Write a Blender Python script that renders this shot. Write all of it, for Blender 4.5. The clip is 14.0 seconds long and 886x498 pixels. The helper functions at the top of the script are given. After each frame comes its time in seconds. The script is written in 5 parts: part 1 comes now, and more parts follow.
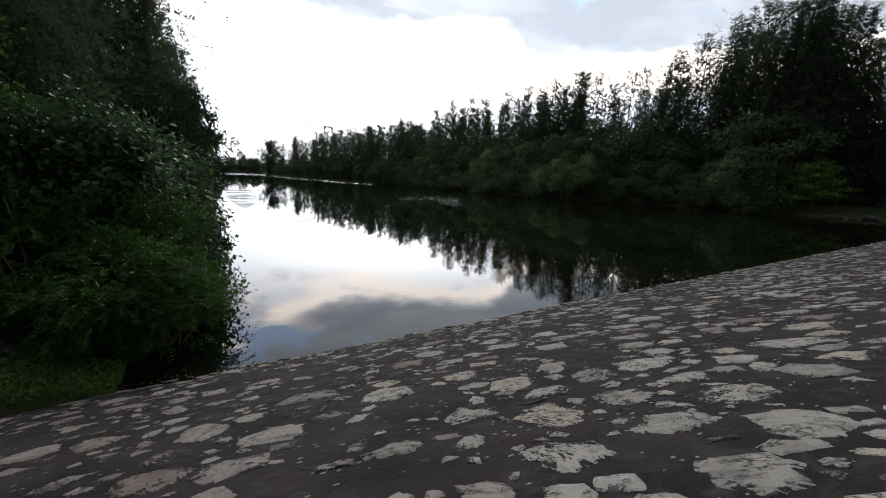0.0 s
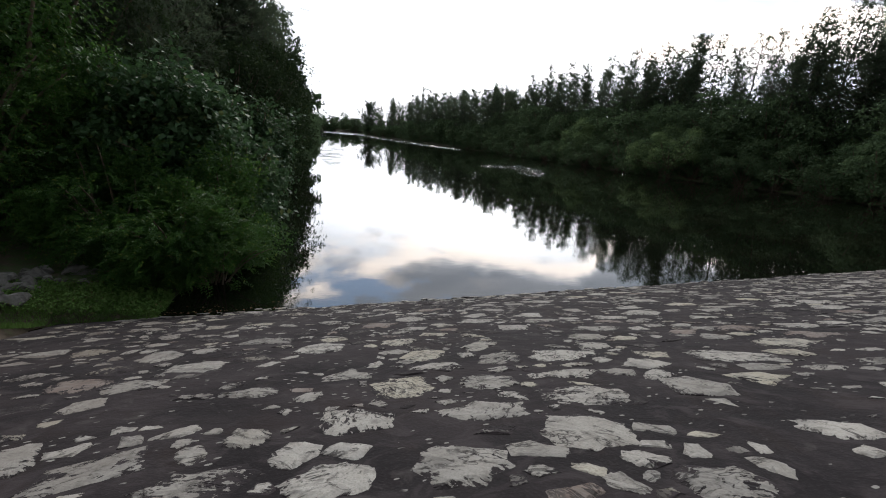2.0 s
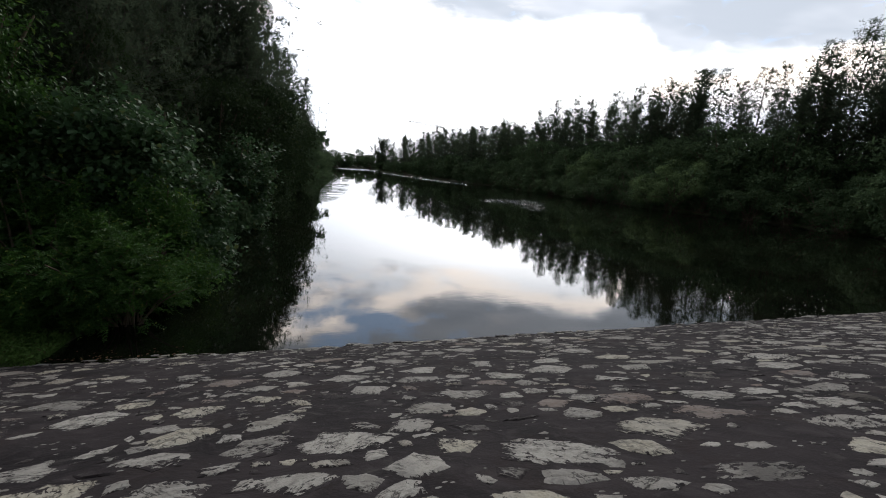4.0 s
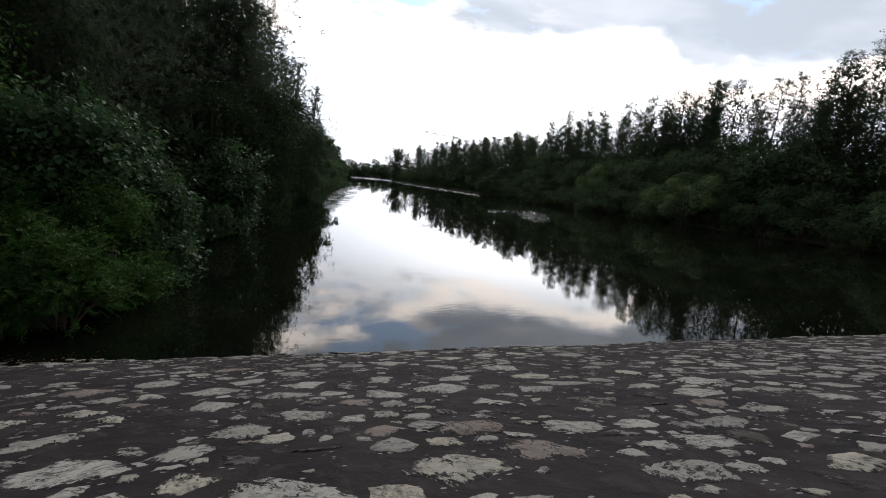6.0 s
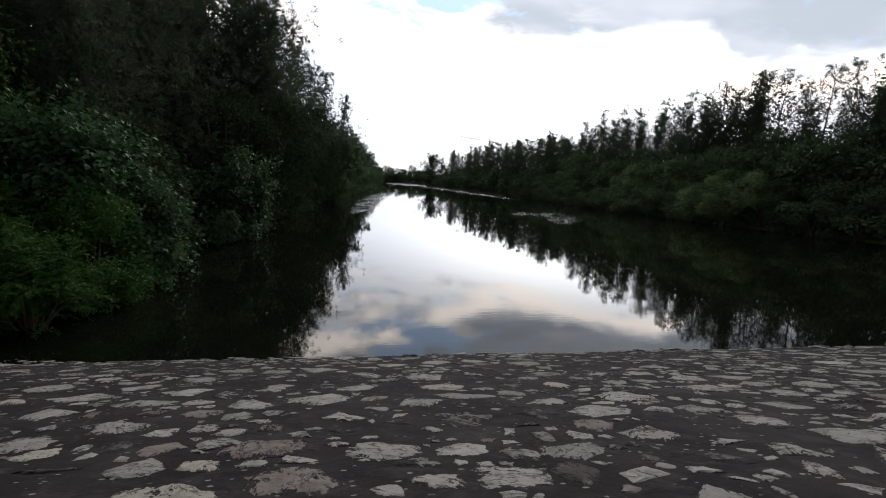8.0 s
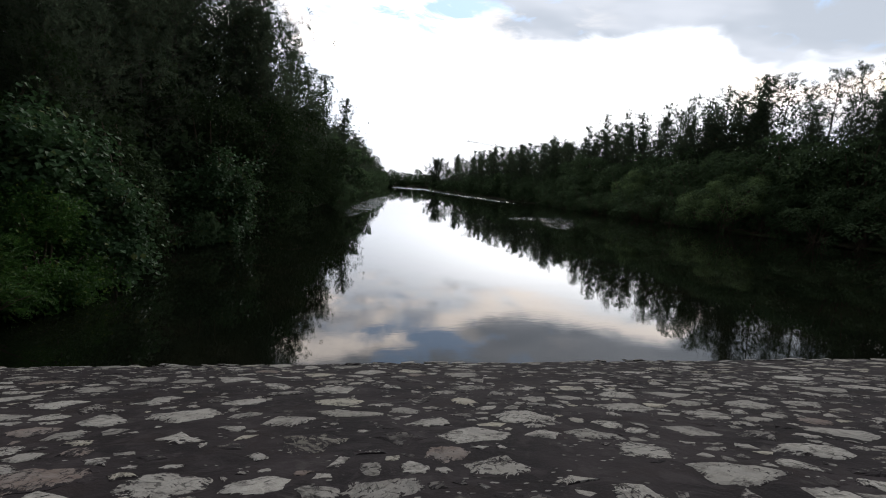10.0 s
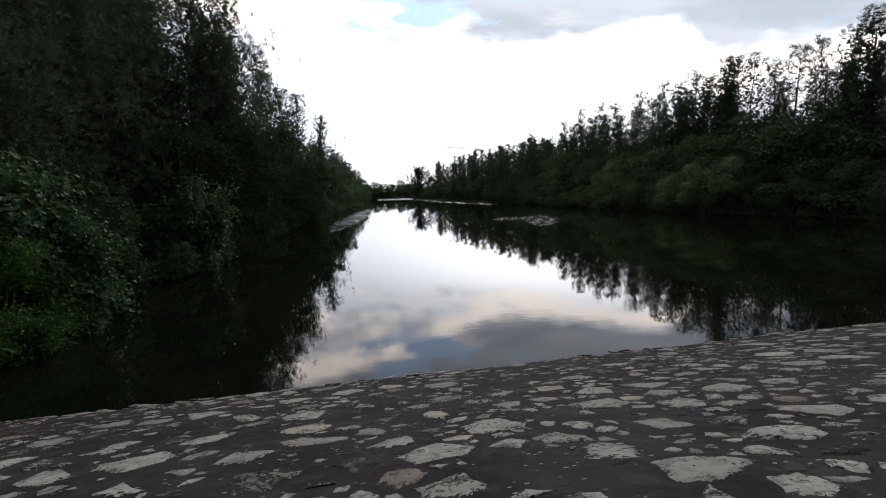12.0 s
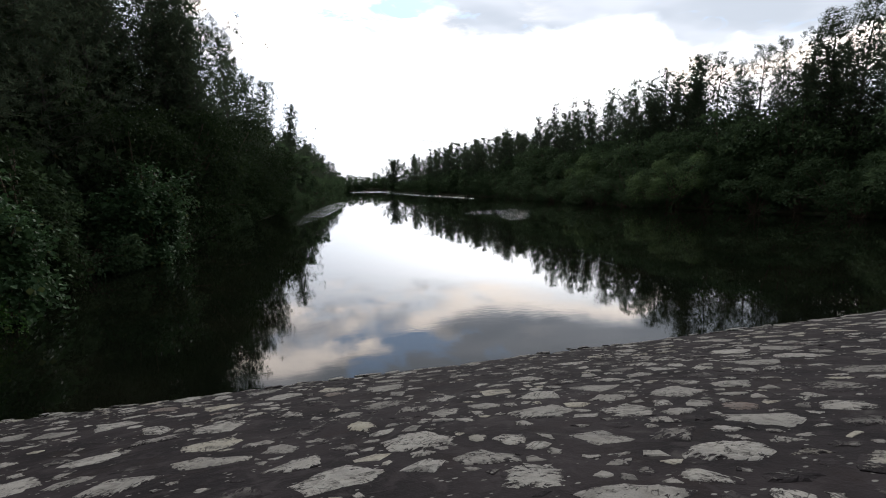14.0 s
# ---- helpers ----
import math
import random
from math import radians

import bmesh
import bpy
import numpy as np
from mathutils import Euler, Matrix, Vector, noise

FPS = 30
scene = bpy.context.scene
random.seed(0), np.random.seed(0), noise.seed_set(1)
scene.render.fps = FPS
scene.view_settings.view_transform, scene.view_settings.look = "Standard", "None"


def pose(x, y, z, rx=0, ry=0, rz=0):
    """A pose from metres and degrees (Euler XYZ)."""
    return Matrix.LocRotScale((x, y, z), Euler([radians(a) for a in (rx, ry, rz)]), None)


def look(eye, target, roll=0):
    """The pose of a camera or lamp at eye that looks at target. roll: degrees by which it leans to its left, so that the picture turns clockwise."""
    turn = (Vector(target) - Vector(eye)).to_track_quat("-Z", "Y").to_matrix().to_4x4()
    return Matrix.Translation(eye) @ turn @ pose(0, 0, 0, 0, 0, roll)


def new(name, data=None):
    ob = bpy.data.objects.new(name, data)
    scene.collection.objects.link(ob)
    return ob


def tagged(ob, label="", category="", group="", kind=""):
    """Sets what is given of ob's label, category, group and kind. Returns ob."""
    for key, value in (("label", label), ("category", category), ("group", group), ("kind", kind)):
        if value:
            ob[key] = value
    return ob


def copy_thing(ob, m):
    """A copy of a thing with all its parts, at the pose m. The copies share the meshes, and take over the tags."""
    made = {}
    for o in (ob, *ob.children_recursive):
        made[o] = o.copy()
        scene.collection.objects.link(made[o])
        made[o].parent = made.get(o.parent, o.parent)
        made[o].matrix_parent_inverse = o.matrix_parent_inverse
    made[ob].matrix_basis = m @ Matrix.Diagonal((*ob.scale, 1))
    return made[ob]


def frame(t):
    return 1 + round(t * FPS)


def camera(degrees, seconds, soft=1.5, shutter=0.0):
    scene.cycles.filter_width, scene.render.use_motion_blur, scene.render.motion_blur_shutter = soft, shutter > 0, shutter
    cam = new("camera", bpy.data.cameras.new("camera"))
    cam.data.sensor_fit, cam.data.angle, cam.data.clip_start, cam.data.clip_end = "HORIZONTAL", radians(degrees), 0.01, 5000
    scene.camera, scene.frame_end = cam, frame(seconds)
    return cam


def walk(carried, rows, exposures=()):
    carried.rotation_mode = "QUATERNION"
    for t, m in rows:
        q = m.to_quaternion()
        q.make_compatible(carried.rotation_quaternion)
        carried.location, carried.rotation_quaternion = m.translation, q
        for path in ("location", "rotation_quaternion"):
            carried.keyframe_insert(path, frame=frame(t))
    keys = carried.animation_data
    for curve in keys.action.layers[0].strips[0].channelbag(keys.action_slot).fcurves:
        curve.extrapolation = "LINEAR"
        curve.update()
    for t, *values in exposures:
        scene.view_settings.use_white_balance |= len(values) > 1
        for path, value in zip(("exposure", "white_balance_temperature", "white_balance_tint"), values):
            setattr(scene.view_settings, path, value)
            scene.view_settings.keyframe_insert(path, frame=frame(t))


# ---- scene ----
cam = camera(91.0, 14.0, soft=1.0)

PATH = [
    (0, (-0.843, -8.616, 3.824), (0.196, -6.945, 3.469), 1.4),
    (0.5, (-0.554, -8.884, 3.896), (0.47, -7.201, 3.553), 1.2),
    (1, (-0.294, -9.185, 3.973), (0.58, -7.454, 3.483), 2.5),
    (1.5, (0.081, -9.348, 3.936), (0.96, -7.624, 3.432), 3.5),
    (2, (0.565, -9.38, 3.975), (1.236, -7.568, 3.456), 4.1),
    (2.5, (1.096, -9.251, 3.973), (1.742, -7.426, 3.467), 6.6),
    (3, (1.651, -9.216, 3.948), (2.297, -7.392, 3.44), 4.5),
    (3.5, (2.204, -9.145, 3.97), (2.829, -7.295, 3.54), 2.4),
    (3.7, (2.425, -9.131, 3.985), (3.051, -7.274, 3.586), 3.0),
    (5.8, (4.206, -9.06, 3.951), (4.765, -7.167, 3.628), 5.1),
    (6, (4.42, -9.065, 3.918), (4.955, -7.166, 3.589), 4.4),
    (6.5, (4.881, -9.063, 3.905), (5.371, -7.152, 3.577), 4.1),
    (7, (5.361, -9.038, 3.887), (5.842, -7.124, 3.564), 4.0),
    (7.2, (5.555, -9.049, 3.859), (5.981, -7.122, 3.535), 2.9),
    (9.3, (7.271, -8.799, 3.853), (7.599, -6.851, 3.543), 3.4),
    (9.5, (7.4, -8.801, 3.845), (7.733, -6.852, 3.541), 3.3),
    (10, (7.61, -8.763, 3.851), (7.938, -6.814, 3.55), 3.4),
    (10.5, (7.745, -8.714, 3.851), (8.108, -6.767, 3.568), -0.9),
    (11, (7.897, -8.765, 3.893), (8.275, -6.822, 3.611), -1.0),
    (11.5, (7.971, -8.753, 3.889), (8.339, -6.807, 3.61), -1.0),
    (12, (8.022, -8.663, 3.841), (8.397, -6.717, 3.572), -1.9),
    (12.5, (8.125, -8.535, 3.824), (8.663, -6.628, 3.556), -3.3),
    (13, (8.269, -8.424, 3.803), (8.824, -6.52, 3.541), -2.7),
    (13.5, (8.45, -8.312, 3.751), (8.936, -6.394, 3.462), -3.0),
    (14, (8.606, -8.271, 3.744), (9.085, -6.352, 3.444), -1.2),
]
EXPOSURES = [(0.0, 0.12, 6150, 10), (0.5, -0.16, 6150, 10), (1.0, 0.48, 6150, 10), (1.5, 0.6, 6150, 10), (2.0, 0.55, 6150, 10), (2.5, 0.08, 6150, 10),
             (3.5, 0.05, 6150, 10), (7.0, -0.02, 6150, 10), (9.5, -0.12, 6150, 10), (11.0, -0.08, 6150, 10), (13.0, -0.06, 6150, 10), (14.0, 0.08, 6150, 10)]
walk(cam, [(t, look(eye, target, roll)) for t, eye, target, roll in PATH], EXPOSURES)


# ---- node helpers ----
class Nodes:
    """Short calls for building a node tree."""

    def __init__(self, tree):
        self.tree = tree
        tree.nodes.clear()

    def add(self, kind, inputs=()):
        n = self.tree.nodes.new(kind)
        for key, value in dict(inputs).items():
            self.put(n.inputs[key], value)
        return n

    def put(self, socket, value):
        if isinstance(value, bpy.types.NodeSocket):
            self.tree.links.new(value, socket)
        else:
            socket.default_value = value

    def math(self, op, a, b=0.0, c=0.0, clamp=False):
        n = self.add("ShaderNodeMath")
        n.operation, n.use_clamp = op, clamp
        for k, v in enumerate((a, b, c)):
            self.put(n.inputs[k], v)
        return n.outputs[0]

    def ramp(self, fac, lo, hi, a=0.0, b=1.0):
        n = self.add("ShaderNodeMapRange", {0: fac, 1: lo, 2: hi, 3: a, 4: b})
        n.interpolation_type = "SMOOTHSTEP"
        return n.outputs[0]

    def mix(self, fac, a, b, blend="MIX"):
        n = self.add("ShaderNodeMix")
        n.data_type, n.blend_type = "RGBA", blend
        self.put(n.inputs[0], fac)
        for k, v in ((6, a), (7, b)):
            self.put(n.inputs[k], (*v, 1.0) if isinstance(v, tuple) and len(v) == 3 else v)
        return n.outputs[2]

    def noise(self, vector, scale, detail=4.0, rough=0.55, distort=0.0, w=None):
        n = self.add("ShaderNodeTexNoise", {"Vector": vector, "Scale": scale, "Detail": detail, "Roughness": rough, "Distortion": distort})
        if w is not None:
            n.noise_dimensions = "4D"
            self.put(n.inputs["W"], w)
        return n.outputs[0]


def material(name):
    m = bpy.data.materials.new(name)
    m.use_nodes = True
    return m, Nodes(m.node_tree)


def finish(n, shader):
    out = n.add("ShaderNodeOutputMaterial")
    n.tree.links.new(shader, out.inputs[0])


# ---- sky and sun: thin bright cloud ahead, a grey bank above it with blue gaps ----
SUN_AZ, SUN_EL = 20.0, 40.0
world = bpy.data.worlds.new("sky")
scene.world = world
world.use_nodes = True
n = Nodes(world.node_tree)
way = n.add("ShaderNodeTexCoord").outputs["Generated"]
xyz = n.add("ShaderNodeSeparateXYZ", {0: way}).outputs
up = n.math("MAXIMUM", xyz[2], 0.0)
el = n.math("MULTIPLY", n.math("ARCSINE", up), 57.2958)
az = n.math("MULTIPLY", n.math("ARCTAN2", xyz[0], xyz[1]), 57.2958)
lift = n.math("ADD", up, 0.12)
flat = n.add("ShaderNodeCombineXYZ", {0: n.math("DIVIDE", xyz[0], lift), 1: n.math("DIVIDE", xyz[1], lift), 2: 0.0}).outputs[0]
air = n.add("ShaderNodeTexSky")
air.sky_type, air.sun_disc, air.sun_elevation, air.sun_rotation = "NISHITA", False, radians(SUN_EL), radians(SUN_AZ)
air.air_density, air.dust_density, air.ozone_density = 1.0, 2.0, 1.5
blue = air.outputs[0]
billow = n.noise(flat, 1.6, 4.0, 0.5, 0.3)
puff = n.noise(flat, 4.2, 5.0, 0.55, 0.5)
wisp = n.noise(n.add("ShaderNodeMapping", {"Vector": flat, "Scale": (0.6, 1.0, 1.0)}).outputs[0], 2.4, 3.0, 0.5)
# thin cloud lit by the hidden sun, palest towards it
da = n.math("SUBTRACT", az, SUN_AZ + 4.0)
da = n.math("DIVIDE", da, n.ramp(da, -2.0, 2.0, 21.0, 26.0))
de = n.math("DIVIDE", n.math("SUBTRACT", el, 10.0), 8.5)
far2 = n.math("ADD", n.math("MULTIPLY", da, da), n.math("MULTIPLY", de, de))
glow = n.math("POWER", 2.718, n.math("MULTIPLY", far2, -1.0))
white = n.mix(glow, (13.2, 13.7, 14.8), (33.0, 32.3, 31.6))
low = n.ramp(el, 0.0, 7.0, 1.0, 0.0)
white = n.mix(n.math("MULTIPLY", low, 0.6), white, (10.8, 10.1, 9.6))
# heaped cloud over the water's end, warm where it is lit and grey below
side = n.ramp(az, 13.0, 26.0, 1.0, 0.0)
heap_at = n.math("ADD", el, n.math("MULTIPLY", n.math("SUBTRACT", billow, 0.5), 14.0))
heaps = n.math("MULTIPLY", n.math("MULTIPLY", n.ramp(heap_at, 11.5, 17.0), side), n.ramp(puff, 0.36, 0.56))
heap_tone = n.mix(n.ramp(n.noise(flat, 3.4, 5.0, 0.55, 0.6, w=3.0), 0.40, 0.62), (25.5, 22.4, 19.8), (10.5, 10.4, 10.8))
white = n.mix(n.math("MULTIPLY", heaps, 0.92), white, heap_tone)
# the grey bank: its lower rim steps down towards the right
edge = n.math("ADD", 16.6, n.math("SUBTRACT", n.ramp(az, 3.0, 17.0, 5.6, 0.0), n.ramp(az, 37.5, 43.0, 0.0, 4.8)))
rise = n.math("ADD", n.math("SUBTRACT", el, edge), n.math("ADD", n.math("MULTIPLY", n.math("SUBTRACT", billow, 0.5), 8.0), n.math("MULTIPLY", n.math("SUBTRACT", puff, 0.5), 4.0)))
bank = n.ramp(rise, -0.9, 2.4)
grey = n.mix(n.ramp(wisp, 0.36, 0.66), (6.6, 7.0, 7.6), (8.9, 9.1, 9.6))
rim_light = n.math("MULTIPLY", n.ramp(rise, -4.0, -0.8), n.ramp(rise, -0.4, 1.8, 1.0, 0.0))
white = n.mix(n.math("MULTIPLY", rim_light, 0.85), white, (33.0, 28.5, 24.5))
# paler heads of cloud stand in front of the bank
heads = n.math("MULTIPLY", n.ramp(n.noise(flat, 3.0, 5.0, 0.58, 0.5, w=5.0), 0.50, 0.66), n.math("MULTIPLY", n.ramp(rise, 0.0, 1.6), n.ramp(rise, 3.0, 7.5, 1.0, 0.0)))
grey = n.mix(n.math("MULTIPLY", n.math("MULTIPLY", heads, n.ramp(az, 18.0, 32.0, 1.0, 0.0)), 0.8), grey, (14.5, 13.4, 12.4))
cloud = n.mix(bank, white, grey)
# away from the sun the overcast is dimmer
ahead = n.math("ADD", n.math("MULTIPLY", xyz[0], 0.34), n.math("MULTIPLY", xyz[1], 0.94))
dim = n.ramp(ahead, -0.4, 0.92, 0.15, 1.0)
cloud = n.mix(1.0, cloud, n.add("ShaderNodeCombineXYZ", {0: dim, 1: dim, 2: dim}).outputs[0], "MULTIPLY")
# blue gaps
gap_noise = n.noise(flat, 4.6, 5.0, 0.55, 0.6)
gap_az = n.math("DIVIDE", n.math("SUBTRACT", az, 7.5), 8.5)
gap_el = n.math("DIVIDE", n.math("SUBTRACT", el, 20.4), 3.4)
gap_at = n.math("POWER", 2.718, n.math("MULTIPLY", n.math("ADD", n.math("MULTIPLY", gap_az, gap_az), n.math("MULTIPLY", gap_el, gap_el)), -1.0))
gap = n.ramp(n.math("ADD", gap_noise, n.math("MULTIPLY", gap_at, 0.28)), 0.57, 0.80)
gap = n.math("MULTIPLY", gap, n.ramp(el, 12.0, 17.0))
sky = n.mix(gap, cloud, n.mix(0.85, blue, (6.9, 9.5, 13.3)))
back = n.add("ShaderNodeBackground", {"Color": sky, "Strength": 0.1})
n.tree.links.new(back.outputs[0], n.add("ShaderNodeOutputWorld").inputs[0])

sun = new("sun", bpy.data.lights.new("sun", "SUN"))
sun.data.energy, sun.data.angle, sun.data.color = 1.15, radians(12), (1.0, 0.93, 0.84)
sun_way = Vector((math.sin(radians(SUN_AZ)) * math.cos(radians(SUN_EL)), math.cos(radians(SUN_AZ)) * math.cos(radians(SUN_EL)), math.sin(radians(SUN_EL))))
sun.matrix_world = look(sun_way * 60, (0, 0, 0))


# ---- materials ----
def leaf_material(name, dark, light, tint, through_light=0.3, gloss=0.45, single=0.35, sheen=0.10):
    """Foliage: each leaf its own shade between dark and light, a few of them tinted."""
    m, n = material(name)
    geo = n.add("ShaderNodeNewGeometry")
    rnd = geo.outputs["Random Per Island"]
    tree_rnd = n.add("ShaderNodeObjectInfo").outputs["Random"]
    blotch = n.noise(geo.outputs["Position"], 0.6, 3.0, 0.6)
    base = n.mix(n.math("ADD", n.math("MULTIPLY", rnd, single), n.math("MULTIPLY", n.ramp(blotch, 0.35, 0.65), 1.0 - single)), dark, light)
    base = n.mix(n.ramp(rnd, 0.94, 0.97), base, tint)
    base = n.mix(n.math("MULTIPLY", tree_rnd, 0.25), base, tuple(c * 0.55 for c in light))
    surf = n.add("ShaderNodeBsdfPrincipled", {"Base Color": base, "Roughness": gloss, "IOR": 1.4, "Specular IOR Level": sheen})
    glowing = n.add("ShaderNodeBsdfTranslucent", {"Color": n.mix(0.5, base, tuple(c * 1.4 for c in light))})
    both = n.add("ShaderNodeMixShader", {0: through_light, 1: surf.outputs[0], 2: glowing.outputs[0]})
    finish(n, both.outputs[0])
    return m


def bark_material(name, a, b):
    m, n = material(name)
    pos = n.add("ShaderNodeNewGeometry").outputs["Position"]
    stretch = n.add("ShaderNodeMapping", {"Vector": pos, "Scale": (9.0, 9.0, 1.6)}).outputs[0]
    grain = n.noise(stretch, 1.5, 5.0, 0.6)
    surf = n.add("ShaderNodeBsdfPrincipled", {"Base Color": n.mix(grain, a, b), "Roughness": 0.9})
    n.put(surf.inputs["Normal"], n.add("ShaderNodeBump", {"Height": grain, "Strength": 0.5, "Distance": 0.03}).outputs[0])
    finish(n, surf.outputs[0])
    return m


def stone_material():
    """Pale flat rubble with ragged edges, cracked along its beds here and there, some of it half under a skin of mortar."""
    m, n = material("pitched_stone")
    geo = n.add("ShaderNodeNewGeometry")
    pos = geo.outputs["Position"]
    rnd = n.math("FRACT", n.math("ADD", n.math("MULTIPLY", geo.outputs["Random Per Island"], 7.31), n.math("MULTIPLY", n.add("ShaderNodeObjectInfo").outputs["Random"], 5.77)))
    other = n.math("FRACT", n.math("MULTIPLY", rnd, 13.7))
    third = n.math("FRACT", n.math("MULTIPLY", rnd, 47.3))
    spin = n.add("ShaderNodeVectorRotate", {"Vector": pos, "Angle": n.math("MULTIPLY", n.math("SUBTRACT", rnd, 0.5), 3.0)})
    spin.rotation_type = "Z_AXIS"
    beds = n.add("ShaderNodeMapping", {"Vector": spin.outputs[0], "Scale": (1.0, 2.0, 1.0)}).outputs[0]
    layer = n.noise(beds, 3.4, 5.0, 0.58, 0.7, w=n.math("MULTIPLY", rnd, 9.0))
    fine = n.noise(pos, 85.0, 3.0, 0.65)
    patch = n.noise(pos, 6.0, 5.0, 0.6, 0.6, w=n.math("MULTIPLY", other, 20.0))
    base = n.mix(third, (0.225, 0.209, 0.184), (0.415, 0.390, 0.345))
    base = n.mix(n.ramp(rnd, 0.80, 0.90), base, (0.40, 0.365, 0.285))
    base = n.mix(n.ramp(rnd, 0.965, 0.975), base, (0.17, 0.125, 0.105))
    base = n.mix(n.ramp(patch, 0.30, 0.70), base, n.mix(0.30, base, (0.50, 0.48, 0.44)))
    base = n.mix(n.math("MULTIPLY", n.ramp(fine, 0.56, 0.36), 0.35), base, (0.15, 0.14, 0.125))
    # grey weathering in broad soft stains
    base = n.mix(n.math("MULTIPLY", n.ramp(n.noise(pos, 2.6, 4.0, 0.6), 0.48, 0.72), 0.45), base, (0.17, 0.163, 0.155))
    base = n.mix(n.math("MULTIPLY", n.ramp(n.noise(pos, 7.5, 5.0, 0.65, 0.8, w=n.math("MULTIPLY", third, 17.0)), 0.50, 0.64), 0.55), base, (0.125, 0.116, 0.104))
    # cracks along the beds, in places, and a long one across some stones
    line = n.ramp(n.math("ABSOLUTE", n.math("SUBTRACT", layer, 0.5)), 0.004, 0.022, 1.0, 0.0)
    chap = n.ramp(n.noise(pos, 4.4, 3.0, 0.55, 0.4, w=n.math("MULTIPLY", third, 30.0)), 0.46, 0.57)
    crack = n.math("MULTIPLY", line, chap)
    pits = n.math("MULTIPLY", n.ramp(n.noise(beds, 13.0, 6.0, 0.68, 0.8), 0.54, 0.58), n.ramp(n.noise(pos, 3.6, 3.0, 0.6, 0.5, w=n.math("MULTIPLY", rnd, 31.0)), 0.50, 0.60))
    worn = n.math("MAXIMUM", crack, n.math("MULTIPLY", pits, 0.85))
    base = n.mix(n.math("MULTIPLY", worn, 0.85), base, (0.045, 0.040, 0.038))
    # mortar over the rim, ragged, and over much of some stones
    rim = n.add("ShaderNodeAttribute")
    rim.attribute_name = "rim"
    clean = n.add("ShaderNodeAttribute")
    clean.attribute_name = "clean"
    other = n.math("MULTIPLY", other, n.math("SUBTRACT", 1.0, n.math("MULTIPLY", clean.outputs["Fac"], 0.30)))
    shred = n.noise(beds, 13.0, 6.0, 0.66, 0.9, w=n.math("MULTIPLY", rnd, 14.0))
    both = n.math("ADD", n.math("MULTIPLY", patch, 0.40), n.math("MULTIPLY", shred, 0.60))
    spread = n.math("ADD", n.math("MULTIPLY", n.math("SUBTRACT", both, 0.5), 2.2), 0.5)
    creep = n.math("ADD", spread, n.math("MULTIPLY", n.math("POWER", rim.outputs["Fac"], 2.2), 0.26))
    cover = n.math("SUBTRACT", 0.79, n.math("MULTIPLY", n.math("POWER", other, 1.6), 0.30))
    smear = n.ramp(n.math("SUBTRACT", creep, n.math("SUBTRACT", cover, n.ramp(n.noise(pos, 0.8, 3.0, 0.6), 0.38, 0.64, -0.05, 0.10))), -0.02, 0.03)
    mortar = n.mix(n.ramp(n.noise(pos, 5.0, 4.0, 0.6), 0.35, 0.65), (0.0190, 0.0155, 0.0162), (0.039, 0.0315, 0.0320))
    veil = n.math("MULTIPLY", n.ramp(other, 0.66, 0.92), n.ramp(n.noise(pos, 3.4, 3.0, 0.55), 0.36, 0.58, 0.35, 0.94))
    # towards the corner the stones are browner and lie under more dirt
    corner = n.math("MULTIPLY", n.ramp(n.add("ShaderNodeSeparateXYZ", {0: pos}).outputs[0], -2.2, 0.9, 1.0, 0.0), n.ramp(n.noise(pos, 1.7, 4.0, 0.6, w=7.0), 0.38, 0.62, 0.25, 1.0))
    base = n.mix(n.math("MULTIPLY", corner, 0.50), base, (0.165, 0.122, 0.094))
    veil = n.math("MAXIMUM", veil, n.math("MULTIPLY", corner, 0.34))
    base = n.mix(n.math("MAXIMUM", smear, veil), base, mortar)
    surf = n.add("ShaderNodeBsdfPrincipled", {"Base Color": base, "Roughness": 0.9, "Specular IOR Level": 0.2})
    height = n.math("SUBTRACT", n.math("ADD", n.math("MULTIPLY", layer, 0.8), n.math("MULTIPLY", fine, 0.10)), n.math("ADD", n.math("MULTIPLY", worn, 0.5), n.math("MULTIPLY", smear, 0.35)))
    n.put(surf.inputs["Normal"], n.add("ShaderNodeBump", {"Height": height, "Strength": 0.7, "Distance": 0.03}).outputs[0])
    finish(n, surf.outputs[0])
    return m


